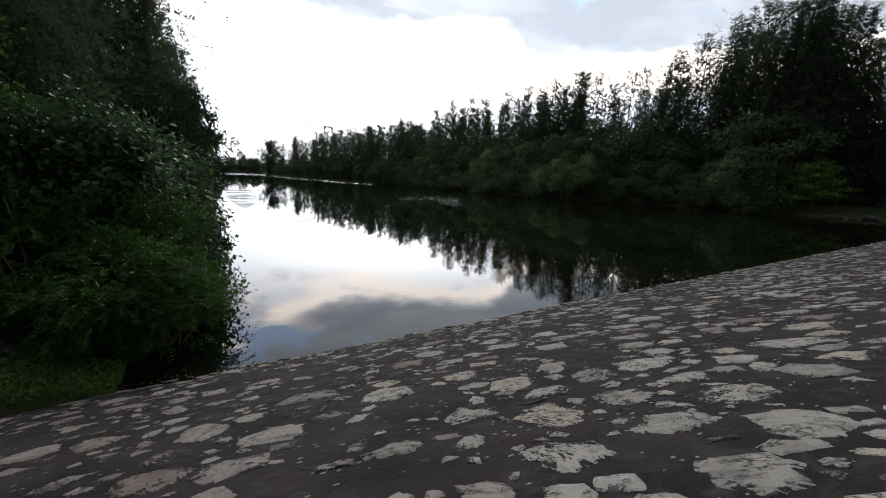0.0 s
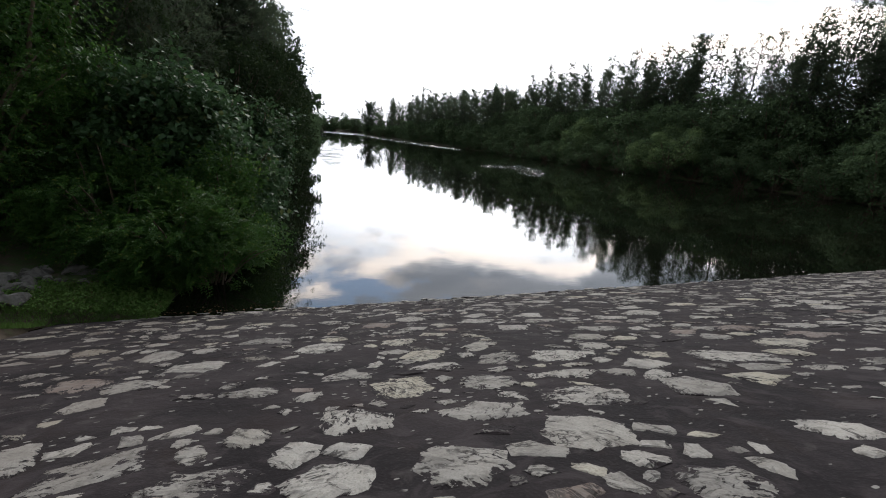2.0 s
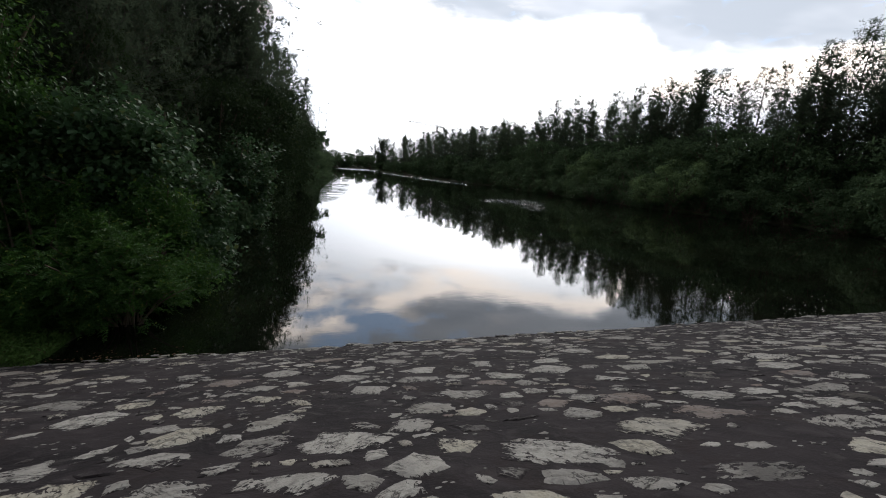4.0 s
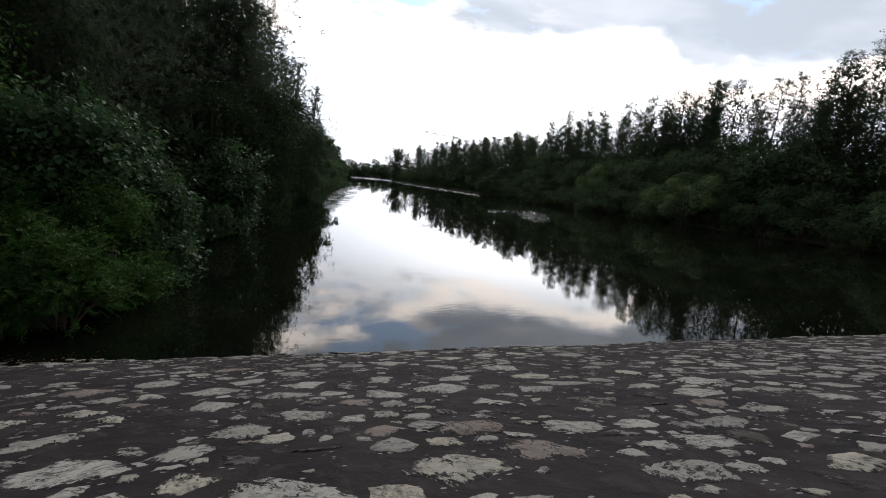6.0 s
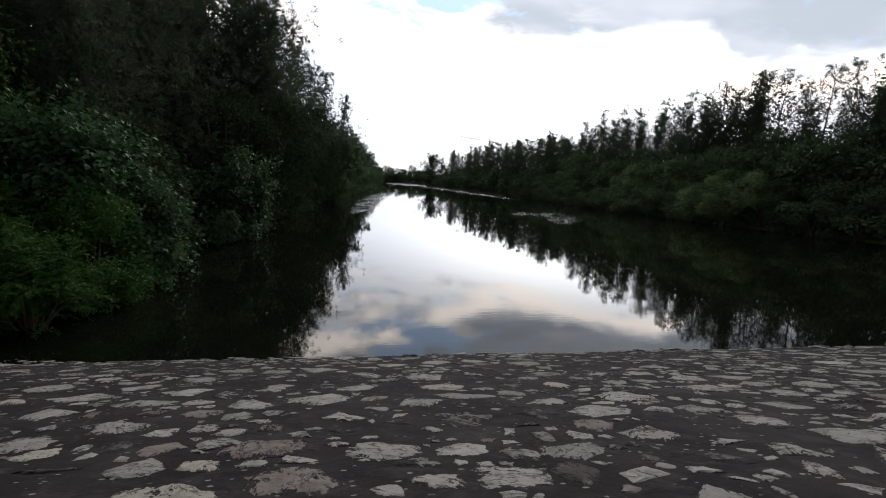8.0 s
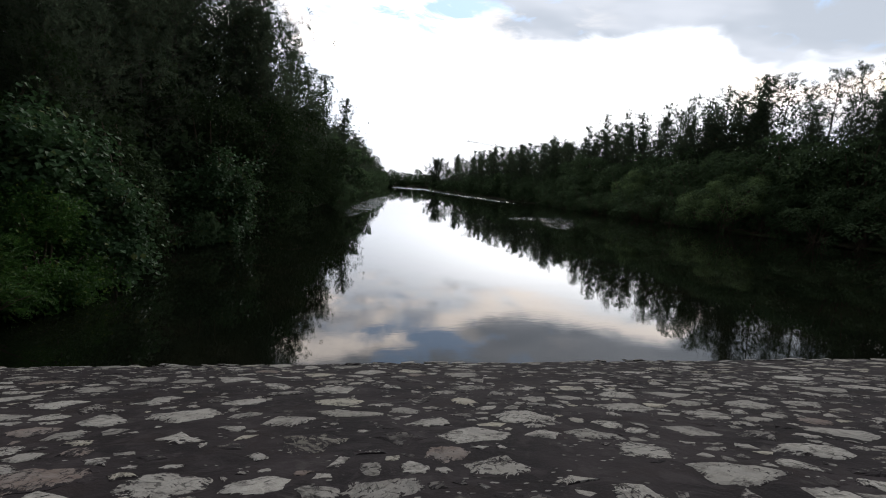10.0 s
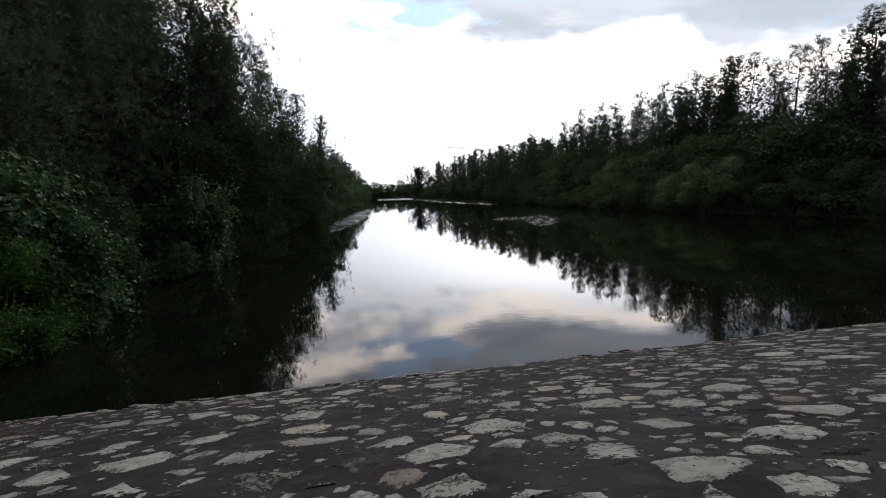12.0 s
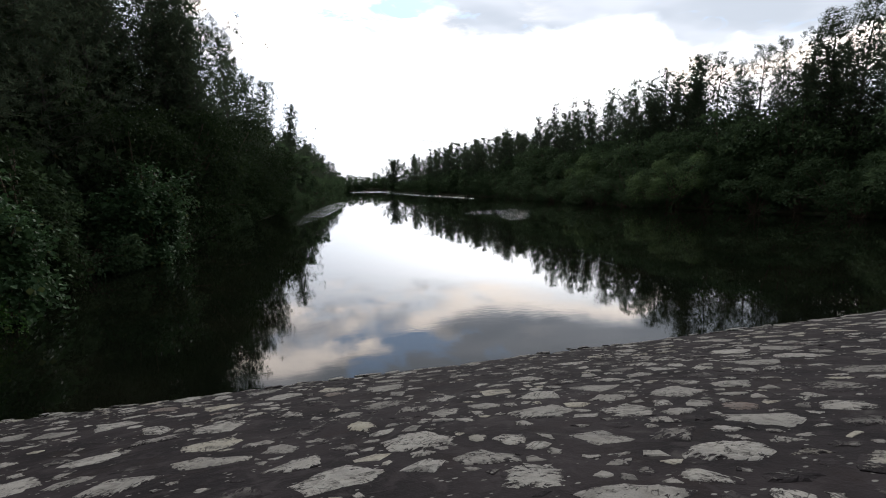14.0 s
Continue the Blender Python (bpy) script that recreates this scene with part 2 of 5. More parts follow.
def mortar_material():
    """Old dark mortar: smooth, stained grey and brown, with a few pale crumbs of stone in it."""
    m, n = material("dark_mortar")
    pos = n.add("ShaderNodeNewGeometry").outputs["Position"]
    big = n.noise(pos, 1.1, 4.0, 0.6)
    mid = n.noise(pos, 4.5, 4.0, 0.58, 0.5)
    fine = n.noise(pos, 60.0, 3.0, 0.6)
    base = n.mix(n.ramp(big, 0.35, 0.65), (0.0146, 0.0117, 0.0124), (0.033, 0.0265, 0.0270))
    base = n.mix(n.math("MULTIPLY", n.ramp(n.noise(pos, 1.9, 4.0, 0.6, 0.6, w=5.0), 0.52, 0.66), 0.6), base, (0.024, 0.0165, 0.0145))
    base = n.mix(n.math("MULTIPLY", n.ramp(mid, 0.50, 0.68), 0.7), base, (0.051, 0.0425, 0.0430))
    base = n.mix(n.math("MULTIPLY", n.ramp(n.noise(pos, 2.7, 5.0, 0.65, 1.0), 0.60, 0.72), 0.5), base, (0.088, 0.079, 0.073))
    base = n.mix(n.math("MULTIPLY", n.ramp(fine, 0.50, 0.75), 0.3), base, (0.06, 0.055, 0.054))
    chip = n.add("ShaderNodeTexVoronoi", {"Vector": n.add("ShaderNodeMapping", {"Vector": pos, "Scale": (0.8, 1.5, 1.0)}).outputs[0], "Scale": 11.0, "Randomness": 1.0})
    crumb = n.math("ADD", chip.outputs["Distance"], n.math("MULTIPLY", n.math("SUBTRACT", n.noise(pos, 32.0, 3.0), 0.5), 0.25))
    chips = n.math("MULTIPLY", n.ramp(crumb, 0.15, 0.19, 1.0, 0.0), n.ramp(n.noise(pos, 3.0, 3.0, 0.6, w=2.0), 0.50, 0.56))
    base = n.mix(chips, base, (0.27, 0.26, 0.235))
    surf = n.add("ShaderNodeBsdfPrincipled", {"Base Color": base, "Roughness": 0.9, "Specular IOR Level": 0.15})
    height = n.math("ADD", n.math("MULTIPLY", mid, 1.2), n.math("MULTIPLY", fine, 0.22))
    n.put(surf.inputs["Normal"], n.add("ShaderNodeBump", {"Height": height, "Strength": 0.5, "Distance": 0.03}).outputs[0])
    finish(n, surf.outputs[0])
    return m


def water_material():
    """Still dark green water with faint swell, and breaths of wind that roughen patches of it."""
    m, n = material("lake_water")
    pos = n.add("ShaderNodeNewGeometry").outputs["Position"]
    p = n.add("ShaderNodeSeparateXYZ", {0: pos}).outputs

    def pool(x, y, rx, ry, skew=0.0):
        dx = n.math("DIVIDE", n.math("SUBTRACT", n.math("SUBTRACT", p[0], x), n.math("MULTIPLY", n.math("SUBTRACT", p[1], y), skew)), rx)
        dy = n.math("DIVIDE", n.math("SUBTRACT", p[1], y), ry)
        return n.ramp(n.math("ADD", n.math("MULTIPLY", dx, dx), n.math("MULTIPLY", dy, dy)), 0.35, 1.0, 1.0, 0.0)

    swell = n.noise(n.add("ShaderNodeMapping", {"Vector": pos, "Scale": (0.5, 0.9, 1.0)}).outputs[0], 0.9, 2.0, 0.5)
    ripple = n.noise(n.add("ShaderNodeMapping", {"Vector": pos, "Scale": (0.7, 1.5, 1.0)}).outputs[0], 5.0, 3.0, 0.6)
    streaks = n.ramp(n.noise(n.add("ShaderNodeMapping", {"Vector": pos, "Scale": (0.3, 1.0, 1.0)}).outputs[0], 0.42, 4.0, 0.6), 0.49, 0.54)
    gust = n.math("MULTIPLY", streaks, pool(7.6, 62.0, 2.0, 30.0, 0.10))
    catspaw = n.math("MULTIPLY", n.math("MAXIMUM", pool(29.6, 40.0, 2.3, 9.0, 0.42), pool(27.6, 43.5, 3.4, 3.2, 0.42)), n.ramp(n.noise(pos, 0.5, 3.0, 0.6), 0.42, 0.52))
    strip = n.math("MULTIPLY", n.math("MAXIMUM", pool(36.9, 124.0, 3.8, 44.0, -0.09), n.math("MAXIMUM", pool(34.0, 180.0, 4.0, 46.0), pool(26.0, 215.0, 10.0, 30.0))),
                   n.ramp(n.noise(n.add("ShaderNodeMapping", {"Vector": pos, "Scale": (0.25, 1.0, 1.0)}).outputs[0], 0.09, 2.0), 0.30, 0.42))
    fleck = n.ramp(n.noise(n.add("ShaderNodeMapping", {"Vector": pos, "Scale": (1.6, 0.22, 1.0)}).outputs[0], 1.7, 3.0, 0.6), 0.52, 0.56)
    rough = n.math("ADD", n.math("MAXIMUM", n.math("MULTIPLY", gust, 1.3), n.math("MULTIPLY", n.math("MULTIPLY", catspaw, fleck), 2.0)), n.math("MULTIPLY", strip, 2.4))
    near = pool(12.0, 3.2, 7.0, 1.3)
    height = n.math("ADD", n.math("MULTIPLY", swell, 0.0016), n.math("MULTIPLY", ripple, n.math("ADD", 0.00035, n.math("ADD", n.math("MULTIPLY", rough, 0.05), n.math("MULTIPLY", near, 0.0006)))))
    silt = n.ramp(n.noise(pos, 0.35, 3.0), 0.4, 0.7)
    surf = n.add("ShaderNodeBsdfPrincipled", {"Base Color": n.mix(silt, (0.004, 0.0055, 0.003), (0.008, 0.0085, 0.005)), "Roughness": 0.0, "IOR": 1.5})
    n.put(surf.inputs["Normal"], n.add("ShaderNodeBump", {"Height": height, "Strength": 1.0, "Distance": 1.0}).outputs[0])
    finish(n, surf.outputs[0])
    return m


def soil_material():
    """Grassy bank: short grass with bare earth showing."""
    m, n = material("grassy_bank")
    pos = n.add("ShaderNodeNewGeometry").outputs["Position"]
    a, b, c = n.noise(pos, 0.4, 4.0), n.noise(pos, 4.0, 4.0), n.noise(pos, 45.0, 3.0)
    green = n.mix(b, (0.035, 0.065, 0.015), (0.075, 0.11, 0.03))
    base = n.mix(n.ramp(n.math("ADD", n.math("MULTIPLY", a, 0.5), n.math("MULTIPLY", b, 0.5)), 0.42, 0.6), n.mix(c, (0.06, 0.045, 0.03), (0.12, 0.09, 0.06)), green)
    surf = n.add("ShaderNodeBsdfPrincipled", {"Base Color": base, "Roughness": 0.95})
    n.put(surf.inputs["Normal"], n.add("ShaderNodeBump", {"Height": n.math("ADD", b, c), "Strength": 0.6, "Distance": 0.05}).outputs[0])
    finish(n, surf.outputs[0])
    return m


def rock_material():
    """Grey broken rock with dark stains, mossy patches and a rough face."""
    m, n = material("shore_rock")
    pos = n.add("ShaderNodeNewGeometry").outputs["Position"]
    own = n.add("ShaderNodeObjectInfo").outputs["Random"]
    big, fine = n.noise(pos, 5.0, 5.0, 0.65, 0.6), n.noise(pos, 40.0, 4.0, 0.7)
    base = n.mix(own, (0.070, 0.064, 0.056), (0.155, 0.145, 0.130))
    base = n.mix(n.ramp(big, 0.46, 0.66), base, (0.035, 0.032, 0.028))
    base = n.mix(n.math("MULTIPLY", n.ramp(n.noise(pos, 3.0, 3.0, w=4.0), 0.52, 0.66), 0.6), base, (0.045, 0.055, 0.025))
    base = n.mix(n.math("MULTIPLY", fine, 0.4), base, (0.20, 0.19, 0.17))
    surf = n.add("ShaderNodeBsdfPrincipled", {"Base Color": base, "Roughness": 0.92})
    n.put(surf.inputs["Normal"], n.add("ShaderNodeBump", {"Height": n.math("ADD", big, n.math("MULTIPLY", fine, 0.3)), "Strength": 0.7, "Distance": 0.04}).outputs[0])
    finish(n, surf.outputs[0])
    return m


def plain_material(name, a, b, rough=0.6, metal=0.0, scale=8.0):
    m, n = material(name)
    pos = n.add("ShaderNodeNewGeometry").outputs["Position"]
    surf = n.add("ShaderNodeBsdfPrincipled", {"Base Color": n.mix(n.noise(pos, scale, 4.0), a, b), "Roughness": rough, "Metallic": metal})
    finish(n, surf.outputs[0])
    return m


NEEDLE = leaf_material("casuarina_needles", (0.036, 0.053, 0.034), (0.078, 0.102, 0.062), (0.095, 0.080, 0.042), 0.48, 0.7, 0.4, 0.04)
HEART = leaf_material("grey_green_leaves", (0.030, 0.070, 0.026), (0.080, 0.142, 0.060), (0.13, 0.15, 0.05), 0.25, 0.45, 0.5, 0.18)
FINE = leaf_material("fresh_green_leaves", (0.021, 0.056, 0.013), (0.066, 0.142, 0.028), (0.16, 0.20, 0.04), 0.32, 0.42, 0.45, 0.16)
BROAD = leaf_material("dark_green_leaves", (0.050, 0.082, 0.042), (0.100, 0.150, 0.072), (0.06, 0.085, 0.028), 0.36, 0.6, 0.3, 0.05)
# darker copy of BROAD: shade on the near bank put into the leaf colour
SHADED = leaf_material("deep_green_leaves", (0.018, 0.032, 0.013), (0.042, 0.066, 0.027), (0.06, 0.08, 0.03), 0.2, 0.6, 0.3, 0.05)
BRIGHT = leaf_material("bright_green_leaves", (0.095, 0.165, 0.032), (0.150, 0.240, 0.055), (0.16, 0.18, 0.03), 0.35, 0.45)
PALE = leaf_material("pale_green_leaves", (0.105, 0.165, 0.065), (0.165, 0.235, 0.100), (0.14, 0.18, 0.06), 0.36, 0.5)
GRASS = leaf_material("grass_blades", (0.074, 0.150, 0.034), (0.135, 0.225, 0.058), (0.13, 0.11, 0.05), 0.3, 0.6)
LITTER = leaf_material("fallen_leaves", (0.07, 0.04, 0.02), (0.17, 0.10, 0.05), (0.28, 0.22, 0.08), 0.1, 0.6)
BARK = bark_material("grey_bark", (0.045, 0.038, 0.032), (0.11, 0.095, 0.08))
STEM = bark_material("brown_stems", (0.06, 0.045, 0.03), (0.16, 0.12, 0.08))
STONE, MORTAR, WATER, SOIL = stone_material(), mortar_material(), water_material(), soil_material()
ROCK = rock_material()
JIB = plain_material("white_painted_steel", (0.72, 0.70, 0.62), (0.80, 0.78, 0.70), 0.5, 0.0, 0.5)
STEEL = plain_material("painted_steel", (0.30, 0.29, 0.27), (0.42, 0.40, 0.36), 0.5, 0.0, 0.5)
BALLAST = plain_material("concrete_ballast", (0.30, 0.30, 0.29), (0.42, 0.42, 0.40), 0.9)
GLASS = plain_material("cab_glass", (0.03, 0.04, 0.05), (0.05, 0.06, 0.07), 0.1)


# ---- mesh helpers ----
def mesh_of(name, verts, faces, mat, smooth=False):
    """A mesh from an array of points and an array of faces with one number of corners."""
    verts, faces = np.asarray(verts, np.float32), np.asarray(faces, np.int32)
    me = bpy.data.meshes.new(name)
    k = faces.shape[1]
    me.vertices.add(len(verts)), me.loops.add(faces.size), me.polygons.add(len(faces))
    me.vertices.foreach_set("co", verts.ravel())
    me.loops.foreach_set("vertex_index", faces.ravel())
    me.polygons.foreach_set("loop_start", np.arange(0, faces.size, k, dtype=np.int32))
    me.polygons.foreach_set("use_smooth", np.full(len(faces), smooth))
    me.update(calc_edges=True)
    me.materials.append(mat)
    return me


def part(name, me, parent, label="", kind=""):
    ob = new(name, me)
    ob.parent = parent
    return tagged(ob, label=label, kind=kind)


def unit(v):
    return v / np.maximum(np.linalg.norm(v, axis=-1, keepdims=True), 1e-9)


def tubes(paths, sides=6):
    """Round tapered limbs along polylines of (points, radii): points and quads of one mesh."""
    vs, fs, base = [], [], 0
    for pts, radii in paths:
        pts = np.asarray(pts, float)
        ways = unit(np.gradient(pts, axis=0))
        side = unit(np.cross(ways, np.array([0.31, 0.95, 0.05])))
        third = np.cross(ways, side)
        a = np.linspace(0, 2 * np.pi, sides, endpoint=False)
        ring = pts[:, None] + np.asarray(radii)[:, None, None] * (np.cos(a)[None, :, None] * side[:, None] + np.sin(a)[None, :, None] * third[:, None])
        vs.append(ring.reshape(-1, 3))
        m = len(pts)
        i, j = np.meshgrid(np.arange(m - 1), np.arange(sides), indexing="ij")
        k = (j + 1) % sides
        fs.append(base + np.stack([i * sides + j, i * sides + k, (i + 1) * sides + k, (i + 1) * sides + j], -1).reshape(-1, 4))
        base += m * sides
    return np.concatenate(vs), np.concatenate(fs)


def blades(at, ways, length, width, rng):
    """Thin pointed needles sprays: one long triangle each."""
    ways = unit(ways)
    side = unit(np.cross(ways, rng.normal(size=ways.shape))) * np.asarray(width).reshape(-1, 1) * 0.5
    tip = at + ways * np.asarray(length).reshape(-1, 1)
    v = np.stack([at - side, at + side, tip], 1).reshape(-1, 3)
    return v, np.arange(len(v)).reshape(-1, 3)


def leaves(at, facing, size, shape, rng, along=None, plain=False):
    """Folded leaves of four triangles with a midrib; plain: two triangles folded along it. shape: width to length."""
    facing = unit(facing)
    if along is None:
        along = unit(np.cross(facing, rng.normal(size=facing.shape)))
        along[:, 2] -= 0.45
    along = unit(along)
    side = unit(np.cross(along, facing))
    facing = np.cross(side, along)
    s = np.asarray(size).reshape(-1, 1)
    w = side * s * shape * 0.5
    fold = facing * s * 0.10
    tip = at + along * s - fold * 0.6
    left, right = at + along * s * 0.40 - w + fold, at + along * s * 0.40 + w + fold
    if plain:
        v = np.stack([at, right, tip, left], 1).reshape(-1, 3)
        f = np.arange(len(at))[:, None] * 4
        return v, np.concatenate([np.concatenate([f, f + 1, f + 2], 1), np.concatenate([f, f + 2, f + 3], 1)])
    v = np.stack([at, right, tip, left, at + along * s * 0.55], 1).reshape(-1, 3)
    f = np.arange(len(at))[:, None] * 5
    return v, np.concatenate([np.concatenate([f + a, f + c, f + 4], 1) for a, c in ((0, 1), (1, 2), (2, 3), (3, 0))])


# ---- the lie of the land ----
SLOPE = 0.3198          # fall of the stone face towards the water
LEFT_SHORE = [(-2.0, -0.6), (-1.95, 0.3), (-1.6, 0.85), (-1.6, 1.8), (-1.6, 3.3), (-1.6, 5.0), (-1.8, 8.7), (-2.2, 14.0), (-1.8, 17.0), (-1.2, 24.0),
              (0.0, 38.0), (1.4, 55.0), (3.2, 75.0), (5.8, 105.0), (9.0, 145.0), (12.6, 190.0), (14.0, 262.0)]
RIGHT_SHORE = [(50.0, 262.0), (47.0, 225.0), (36.5, 204.0), (35.0, 197.0), (38.0, 180.0), (40.0, 165.0), (41.5, 148.0), (44.0, 118.0), (47.0, 92.0), (48.0, 72.0), (48.0, 55.0), (49.0, 44.0),
               (51.0, 33.0), (53.5, 24.0), (53.0, 15.0), (56.0, 8.0), (62.0, 0.0)]
RIVER = np.array(LEFT_SHORE + RIGHT_SHORE)


def shore_distance(x, y):
    """Metres to the shore line, positive on land."""
    p = np.stack([x, y], -1)
    near = np.full(x.shape, 1e9)
    inside = np.zeros(x.shape, bool)
    for a, b in zip(RIVER, np.roll(RIVER, -1, 0)):
        ab = b - a
        t = np.clip(((p - a) @ ab) / (ab @ ab), 0, 1)
        near = np.minimum(near, np.linalg.norm(p - a - t[..., None] * ab, axis=-1))
        inside ^= ((a[1] > y) != (b[1] > y)) & (x < (b[0] - a[0]) * (y - a[1]) / (b[1] - a[1] + 1e-12) + a[0])
    return np.where(inside, -near, near)


def rumple(x, y, s):
    return np.sin(x * 1.7 * s + 1.3 * np.sin(y * 1.1 * s)) * np.sin(y * 1.9 * s + 0.7 * np.sin(x * 0.8 * s + 2.0))


def land_height(x, y):
    d = shore_distance(x, y)
    bank = np.where(d > 0, np.minimum(0.03 + 0.13 * d, 0.9) + 0.06 * rumple(x, y, 0.9), np.maximum(-0.05 + 0.5 * d, -1.5))
    face = np.minimum(SLOPE * np.maximum(-y, 0.0), 4.2)
    front = np.where((x > -3.6) & (x < 66.0), face - 0.35, np.maximum(face + 0.05, 0.12) + 0.05 * rumple(x, y, 0.9))
    front = np.where(y < -13.4, 4.2 + 0.05 * rumple(x, y, 0.4), front)
    blend = np.clip((0.05 - y) / 0.25, 0, 1)
    return np.where(y > 0.05, bank, blend * front + (1 - blend) * bank)


def axis(marks):
    """Grid lines from (start, step) marks and an end."""
    out = []
    for (a, step), (b, _) in zip(marks, marks[1:]):
        out.append(np.linspace(a, b, max(2, int(round((b - a) / step)) + 1))[:-1])
    return np.concatenate(out + [[marks[-1][0]]])


def grid_mesh(name, xs, ys, height, mat, smooth=True):
    x, y = np.meshgrid(xs, ys, indexing="ij")
    v = np.stack([x, y, height(x, y)], -1).reshape(-1, 3)
    m = len(ys)
    i, j = np.meshgrid(np.arange(len(xs) - 1), np.arange(m - 1), indexing="ij")
    f = np.stack([i * m + j, (i + 1) * m + j, (i + 1) * m + j + 1, i * m + j + 1], -1).reshape(-1, 4)
    return mesh_of(name, v, f, mat, smooth)


land_x = axis([(-2500, 500), (-500, 60), (-80, 4), (-12, 0.4), (6, 3), (42, 1.5), (74, 8), (150, 70), (500, 500), (2500, 0)])
land_y = axis([(-600, 100), (-100, 12), (-16, 0.6), (-2, 0.3), (10, 1.5), (60, 3), (180, 6), (280, 40), (600, 300), (3000, 0)])
ground = tagged(new("ground", grid_mesh("ground", land_x, land_y, land_height, SOIL)), "grassy earth banks round the lake", "ground", kind="structure")

lake = mesh_of("water", [(-14, -0.9, 0), (72, -0.9, 0), (72, 275, 0), (-14, 275, 0)], [(0, 1, 2, 3)], WATER)
tagged(new("water", lake), "still dark green lake water mirroring sky and trees", "water", kind="structure")


# ---- plants ----
def casuarina(seed, height, spread, branches, tufts, needles, blade, broad, bare=0.12, point=0.5, core=0):
    """A feathery casuarina: a straight trunk, thin limbs that rise from it, and tufts of needles along each limb.
    bare: the share of the trunk below the crown; point: the share of the crown that narrows to the tip;
    core: broad sprays along each limb that close the middle of the crown."""
    rng = np.random.default_rng(seed)
    tree = new("casuarina_tree")
    ts = np.linspace(0, 1, 9)
    sway = rng.normal(size=2) * 0.02 * height
    spine = np.stack([sway[0] * ts**2 + 0.08 * np.sin(ts * 5 + seed), sway[1] * ts**2 + 0.08 * np.cos(ts * 4 + seed), ts * height], 1)
    limbs = [(spine, 0.009 * height * (1 - ts) ** 0.8 + 0.012)]
    centres, ways, sizes, inner = [], [], [], []
    us = np.linspace(0, 1, 5)
    gone = rng.uniform(0, 6.28, 3)
    for k in range(branches):
        h = bare + (0.985 - bare) * (k + rng.random()) / branches
        root = np.array([np.interp(h, ts, spine[:, i]) for i in range(3)])
        turn = k * 2.4 + rng.normal() * 0.4
        # the crown has boughs and bays
        lobe = 0.72 + 0.28 * np.sin(turn + gone[0] + 9.0 * h) * np.sin(17.0 * h + gone[1])
        top = min(1.0, (1 - h) / point) ** 0.62
        skirt = 0.55 + 0.45 * min(1.0, (h - bare) / 0.22)
        reach = spread * top * skirt * lobe * rng.uniform(0.7, 1.25) + 0.02 * height
        lift = radians(20 + 30 * h + rng.normal() * 11)
        flat_way = np.array([np.cos(turn), np.sin(turn), 0.0])
        limb = root + flat_way * (np.cos(lift) * reach * us)[:, None]
        limb[:, 2] += np.sin(lift) * reach * us**1.25
        limb[1:] += rng.normal(size=(4, 3)) * 0.04 * reach
        limbs.append((limb, (0.0022 * height * (1 - h) + 0.009) * (1 - 0.8 * us)))
        m = max(2, int(round(tufts * (0.35 + 0.65 * reach / spread))))
        u = np.clip(0.28 + 0.74 * (np.arange(m) + rng.random(m)) / m, 0, 1)
        at = np.stack([np.interp(u, us, limb[:, i]) for i in range(3)], 1)
        centres.append(at + rng.normal(size=(m, 3)) * 0.10 * reach)
        ways.append(np.tile(flat_way * np.cos(lift) + np.array([0, 0, np.sin(lift) + 0.25]), (m, 1)) + rng.normal(size=(m, 3)) * 0.35)
        sizes.append(np.full(m, 1.0 - 0.3 * h))
        u = rng.uniform(0.03, 0.70, int(core * min(1.0, 0.15 + 2.6 * (1 - h))))
        inner.append(np.stack([np.interp(u, us, limb[:, i]) for i in range(3)], 1) + rng.normal(size=(len(u), 3)) * (0.05 + 0.09 * reach))
        if h > 0.4 and k % 2 == 0:
            # a bough that turns up and ends in a plume of its own
            m = 7
            rise = np.linspace(0.0, 1.0, m)[:, None] * np.array([rng.normal() * 0.15, rng.normal() * 0.15, 1.0]) * min(height * rng.uniform(0.04, 0.12), max(0.97 * height - limb[-1, 2], 0.1))
            centres.append(limb[-1] + rise)
            ways.append(np.array([0, 0, 1.0]) + rng.normal(size=(m, 3)) * 0.45)
            sizes.append(np.linspace(0.75, 0.4, m))
    m = 14
    tall = np.linspace(0.86, 1.0, m)
    centres.append(np.stack([np.interp(tall, ts, spine[:, i]) for i in range(3)], 1))
    ways.append(np.array([0, 0, 1.0]) + rng.normal(size=(m, 3)) * 0.4)
    sizes.append(np.full(m, 0.62))
    centres, ways, sizes = np.concatenate(centres), unit(np.concatenate(ways)), np.concatenate(sizes)
    pick = np.repeat(np.arange(len(centres)), np.maximum(4, (needles * rng.uniform(0.5, 1.3, len(centres)) * sizes).astype(int)))
    # each tuft is a feather: needles leave a short twig on all sides, slanting forward
    big = blade * (0.45 + 0.55 * sizes[pick]) * rng.uniform(0.6, 1.2, len(pick))
    along = rng.random(len(pick))[:, None]
    twig = ways[pick] * (1.7 * blade * sizes[pick])[:, None]
    hang = np.array([0, 0, -0.28]) * (1.7 * blade * sizes[pick])[:, None] * along**2
    at = centres[pick] + twig * along + hang + rng.normal(size=(len(pick), 3)) * 0.34 * blade
    aside = unit(np.cross(ways[pick], rng.normal(size=(len(pick), 3))))
    way = unit(ways[pick] + aside * 1.0 + hang * 0.6)
    if core:
        deep = np.concatenate(inner)
        far = np.full(len(deep), 1.35 * blade) * rng.uniform(0.6, 1.2, len(deep))
        at, big = np.concatenate([at, deep]), np.concatenate([big, far])
        way = np.concatenate([way, unit(rng.normal(size=deep.shape))])
        broad = np.concatenate([np.full(len(at) - len(deep), broad), np.full(len(deep), 0.55)])
    part("trunk", mesh_of("trunk", *tubes(limbs, 3), BARK, True), tree, "thin grey trunk with rising limbs")
